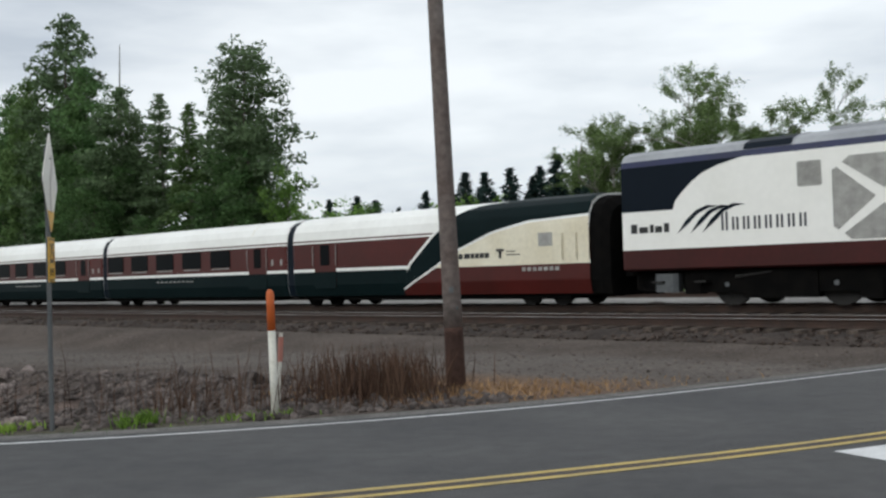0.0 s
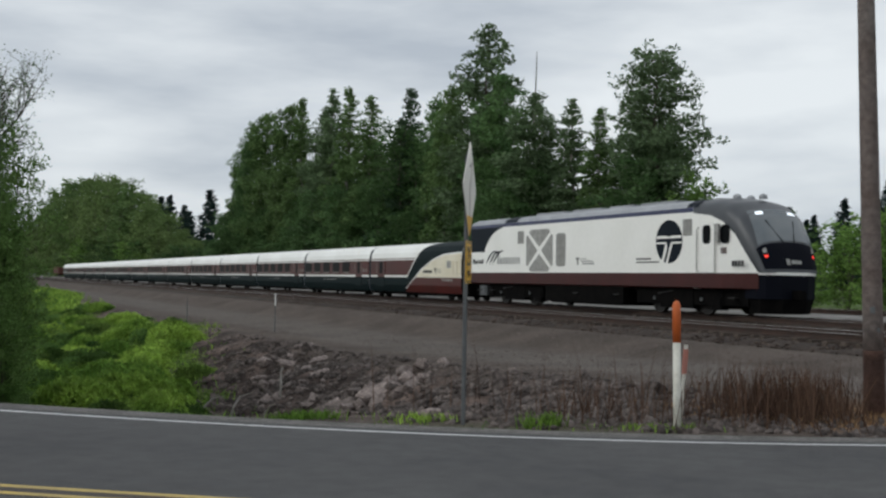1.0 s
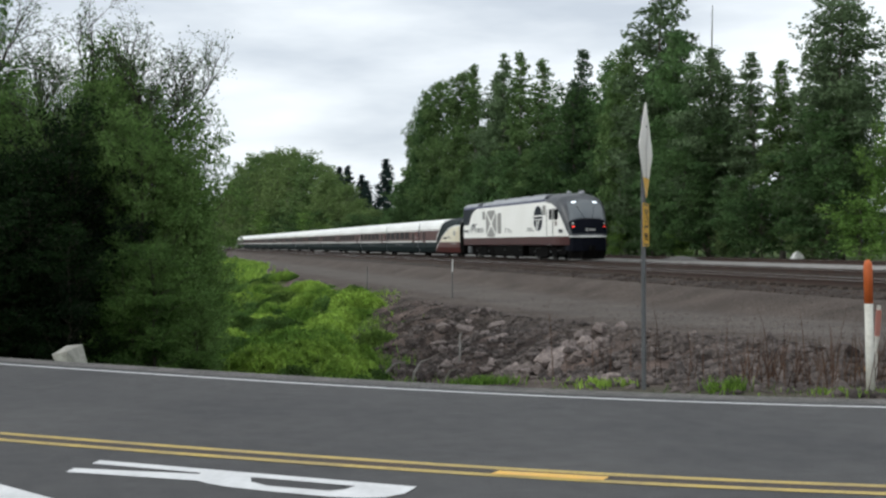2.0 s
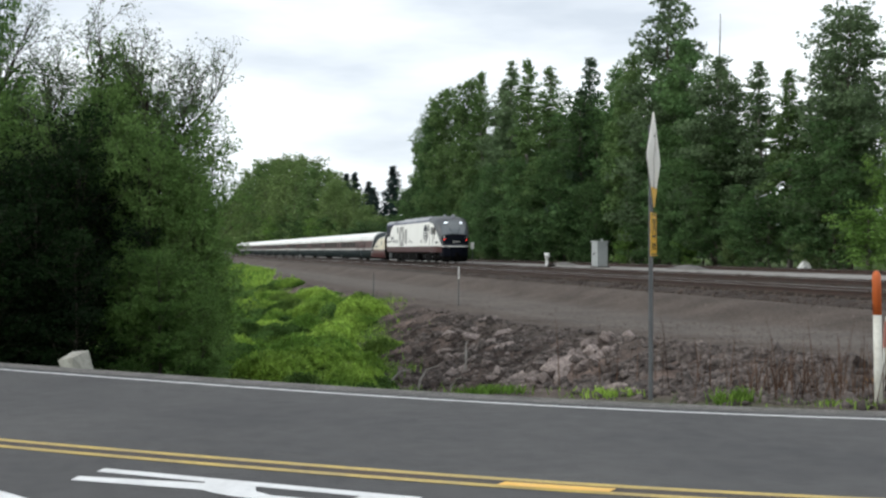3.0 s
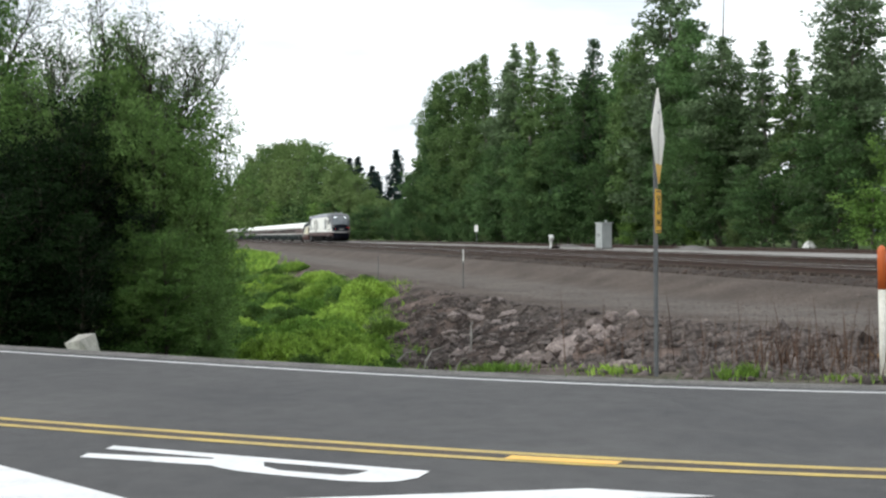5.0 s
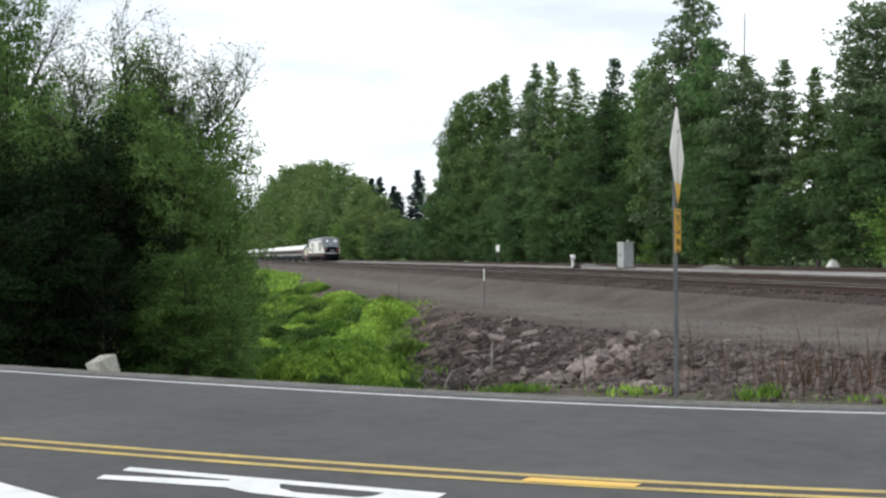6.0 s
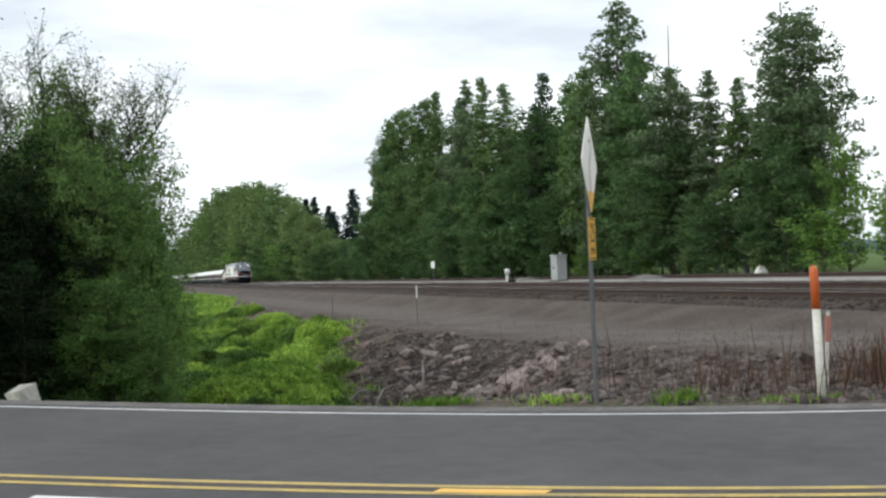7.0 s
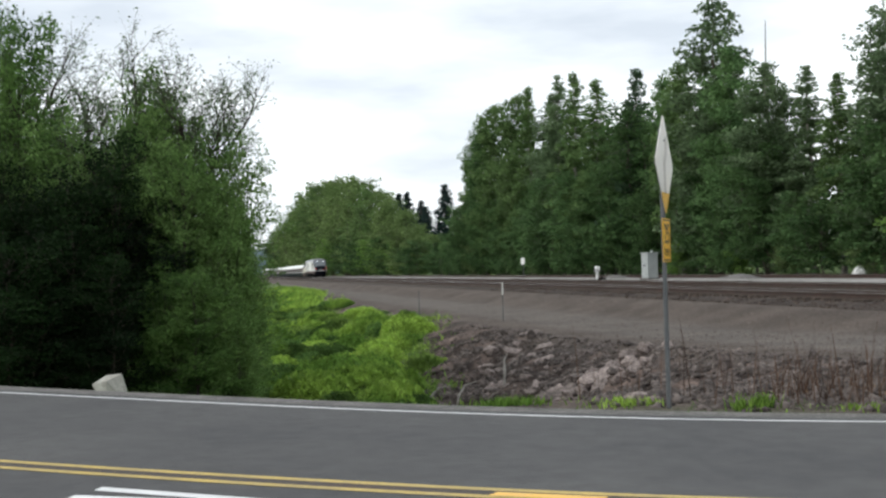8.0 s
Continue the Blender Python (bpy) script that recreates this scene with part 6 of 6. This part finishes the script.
def slab_mesh(seed):
    """A broken angular slab: a cube with its corners knocked about."""
    rng = np.random.default_rng(seed)
    v = np.array([(x, y, z) for z in (-1, 1) for x, y in ((-1, -1), (1, -1), (1, 1), (-1, 1))], float)
    v = v * rng.uniform(0.6, 1.05, (8, 3)) + rng.normal(0, 0.12, (8, 3))
    bm = bmesh.new()
    vs = [bm.verts.new(p) for p in v]
    for f in ((3, 2, 1, 0), (4, 5, 6, 7), (0, 1, 5, 4), (1, 2, 6, 5), (2, 3, 7, 6), (3, 0, 4, 7)):
        bm.faces.new([vs[i] for i in f])
    bmesh.ops.bevel(bm, geom=list(bm.edges), offset=0.14, segments=1, affect="EDGES")
    bmesh.ops.triangulate(bm, faces=list(bm.faces))
    me = bpy.data.meshes.new("stone")
    bm.to_mesh(me)
    bm.free()
    return me


def make_stones():
    bank = thing("rubble_bank", pose(0, 0, 0), "grey broken stones over the ditch bank", "rubble", kind="structure")
    rng = np.random.default_rng(401)
    greys, pales = [], []
    for i in range(8):
        me = stone_mesh(410 + i)
        me.materials.append(STONE)
        greys.append(me)
    for i in range(5):
        me = slab_mesh(430 + i)
        me.materials.append(STONE_PALE)
        pales.append(me)
    made = 0
    while made < 230:
        X, Y = rng.uniform(-36, -11), rng.uniform(5.2, 10.0)
        x, y = world_xy(X, Y)
        if y - float(edge_y(x)) < 1.3:
            continue
        s = abs(rng.normal(0.06, 0.055)) + 0.045
        ob = part("stone", greys[made % 8], None, bank, m=pose(x, y, on_ground(x, y) + s * 0.2, *rng.uniform(0, 360, 3)))
        ob.scale = (s, s, s)
        made += 1
    for cx, cy, n, spread, size in ((-9.9, 22.1, 14, 0.5, 0.28), (-10.7, 21.4, 6, 0.35, 0.26), (-9.2, 21.9, 6, 0.4, 0.2), (-13.2, 24.2, 5, 0.5, 0.2), (-14.6, 26.8, 6, 0.6, 0.26), (-15.8, 28.6, 5, 0.6, 0.28), (-12.0, 22.8, 4, 0.6, 0.18), (-13.9, 25.6, 4, 0.8, 0.13), (-12.7, 23.6, 4, 0.8, 0.12)):
        for i in range(2 * n):
            u, v = rng.normal(0, spread * 1.5), rng.normal(0, spread * 0.35)
            x, y = cx + 0.26 * u + 0.97 * v, cy + 0.97 * u - 0.26 * v
            s = size * rng.uniform(0.3, 1.0)
            ob = part("stone", pales[int(rng.integers(0, 5))], None, bank, m=pose(x, y, on_ground(x, y) - s * 0.08, 25 + rng.uniform(-25, 25), rng.uniform(-25, 25), 75 + rng.uniform(-35, 35)))
            ob.scale = (s * 1.5, s * 0.7, s * 0.5)
    # the crushed rest, too small to pick apart
    vs, fs, o = [], [], 0
    base = [(np.array([v.co for v in m.vertices]), np.array([p.vertices for p in m.polygons])) for m in greys[:4]]
    for i in range(3200):
        X, Y = rng.uniform(-40, -10.5), rng.uniform(4.6, 10.4)
        x, y = world_xy(X, Y)
        if y - float(edge_y(x)) < 1.0:
            continue
        bv, bf = base[i % 4]
        s = rng.uniform(0.025, 0.085)
        a = rng.uniform(0, 6.28)
        r = np.array([[math.cos(a), -math.sin(a), 0], [math.sin(a), math.cos(a), 0], [0, 0, 1]])
        vs.append(bv @ r.T * s + np.array([x, y, on_ground(x, y)]))
        fs.append(bf + o)
        o += len(bv)
    tagged(part("crushed_stone", soup("crushed_stone", np.concatenate(vs), np.concatenate(fs), STONE), None, bank), kind="stuff")
    boulder = thing("boulder", pose(-14.85, 13.4, -0.4, 0, -18, 30), "pale round boulder beside the road", "boulder")
    me = stone_mesh(455, "rock")
    me.materials.append(material("pale_boulder", (0.42, 0.41, 0.37), (0.28, 0.27, 0.24), rough=0.9, scale=3, fine=0.2, bump=0.8, bump_scale=12, spec=0.2))
    b = part("rock", me, None, boulder)
    b.scale = (0.34, 0.32, 1.15)
    for i, (x, y, s) in enumerate(((-4.75, 12.05, 0.16), (-4.55, 12.0, 0.10), (-3.55, 12.2, 0.09), (-7.0, 11.6, 0.09))):
        t = thing("roadside_rock", pose(x, y, on_ground(x, y) + s * 0.3, 0, 0, 40 * i), "pale grey rock at the road's edge", "rock", "rocks at the road's edge")
        me = stone_mesh(470 + i, "rock")
        me.materials.append(STONE_PALE)
        part("rock", me, None, t).scale = (s, s, s)


make_stones()


def loose_stones(name, n, X0, X1, Y0, Y1, low, high, lift, mat, seed, label):
    """Small eight-sided stones strewn along the railway, as one mesh."""
    rng = np.random.default_rng(seed)
    X, Y = X1 - (X1 - X0) * rng.uniform(0, 1, n) ** 1.4, rng.uniform(Y0, Y1, n)
    x, y = world_xy(X, Y)
    z = ground_z(x, y) if lift is None else np.interp(Y, *lift)
    ok = y - edge_y(x) > 0.9
    c = np.stack([x, y, z], 1)[ok]
    k = len(c)
    octa = np.array([(1, 0, 0), (-1, 0, 0), (0, 1, 0), (0, -1, 0), (0, 0, 1), (0, 0, -1)], float)
    v = octa[None] * rng.uniform(0.6, 1.3, (k, 6, 1)) + rng.normal(0, 0.25, (k, 6, 3))
    v = v * (rng.uniform(low, high, k)[:, None, None] * np.array([1, 1, 0.7])) + c[:, None, :]
    tri = np.array([(0, 2, 4), (2, 1, 4), (1, 3, 4), (3, 0, 4), (2, 0, 5), (1, 2, 5), (3, 1, 5), (0, 3, 5)])
    f = (np.arange(k)[:, None, None] * 6 + tri[None]).reshape(-1, 3)
    tagged(new(name, soup(name, v.reshape(-1, 3), f, mat)), label, "gravel", kind="stuff")


PEBBLE = material("loose_gravel", (0.070, 0.057, 0.049), (0.15, 0.125, 0.108), rough=0.95, scale=2, island=0.5, spec=0.15)
CINDER = material("ballast_stone", (0.040, 0.030, 0.025), (0.085, 0.064, 0.053), rough=0.95, scale=2, island=0.5, spec=0.15)
loose_stones("shelf_gravel", 9000, -60, 6, 10.2, 17.9, 0.012, 0.035, None, PEBBLE, 501, "loose small gravel strewn over the shelf")
loose_stones("ballast_stones", 14000, -70, 8, 18.2, 22.6, 0.025, 0.06, ([18.3, 18.8, 19.4, 21.6, 23.2], [0.075, 0.17, 0.21, 0.21, 0.24]), CINDER, 502, "dark crushed stones of the track ballast")
loose_stones("bank_rubble", 5000, -36, -9, 5.0, 10.2, 0.03, 0.10, None, STONE, 503, "broken grey rubble on the ditch bank")


def motions():
    """The train runs away along the straight track at a steady pace."""
    along = ((0.0, 18.4), (0.5, 35.2), (1.0, 52.1), (1.5, 68.9), (2.0, 85.3), (3.0, 117.0), (4.0, 148.5), (5.0, 180.0), (6.0, 211.8), (7.0, 244.0), (8.0, 276.5))
    for ob, off in [(locomotive, 0.0)] + list(zip(cars, OFFSETS)):
        walk(ob, [(t, rail_pose(-s + off, TRAIN_Y, RAIL_Z)) for t, s in along])


motions()
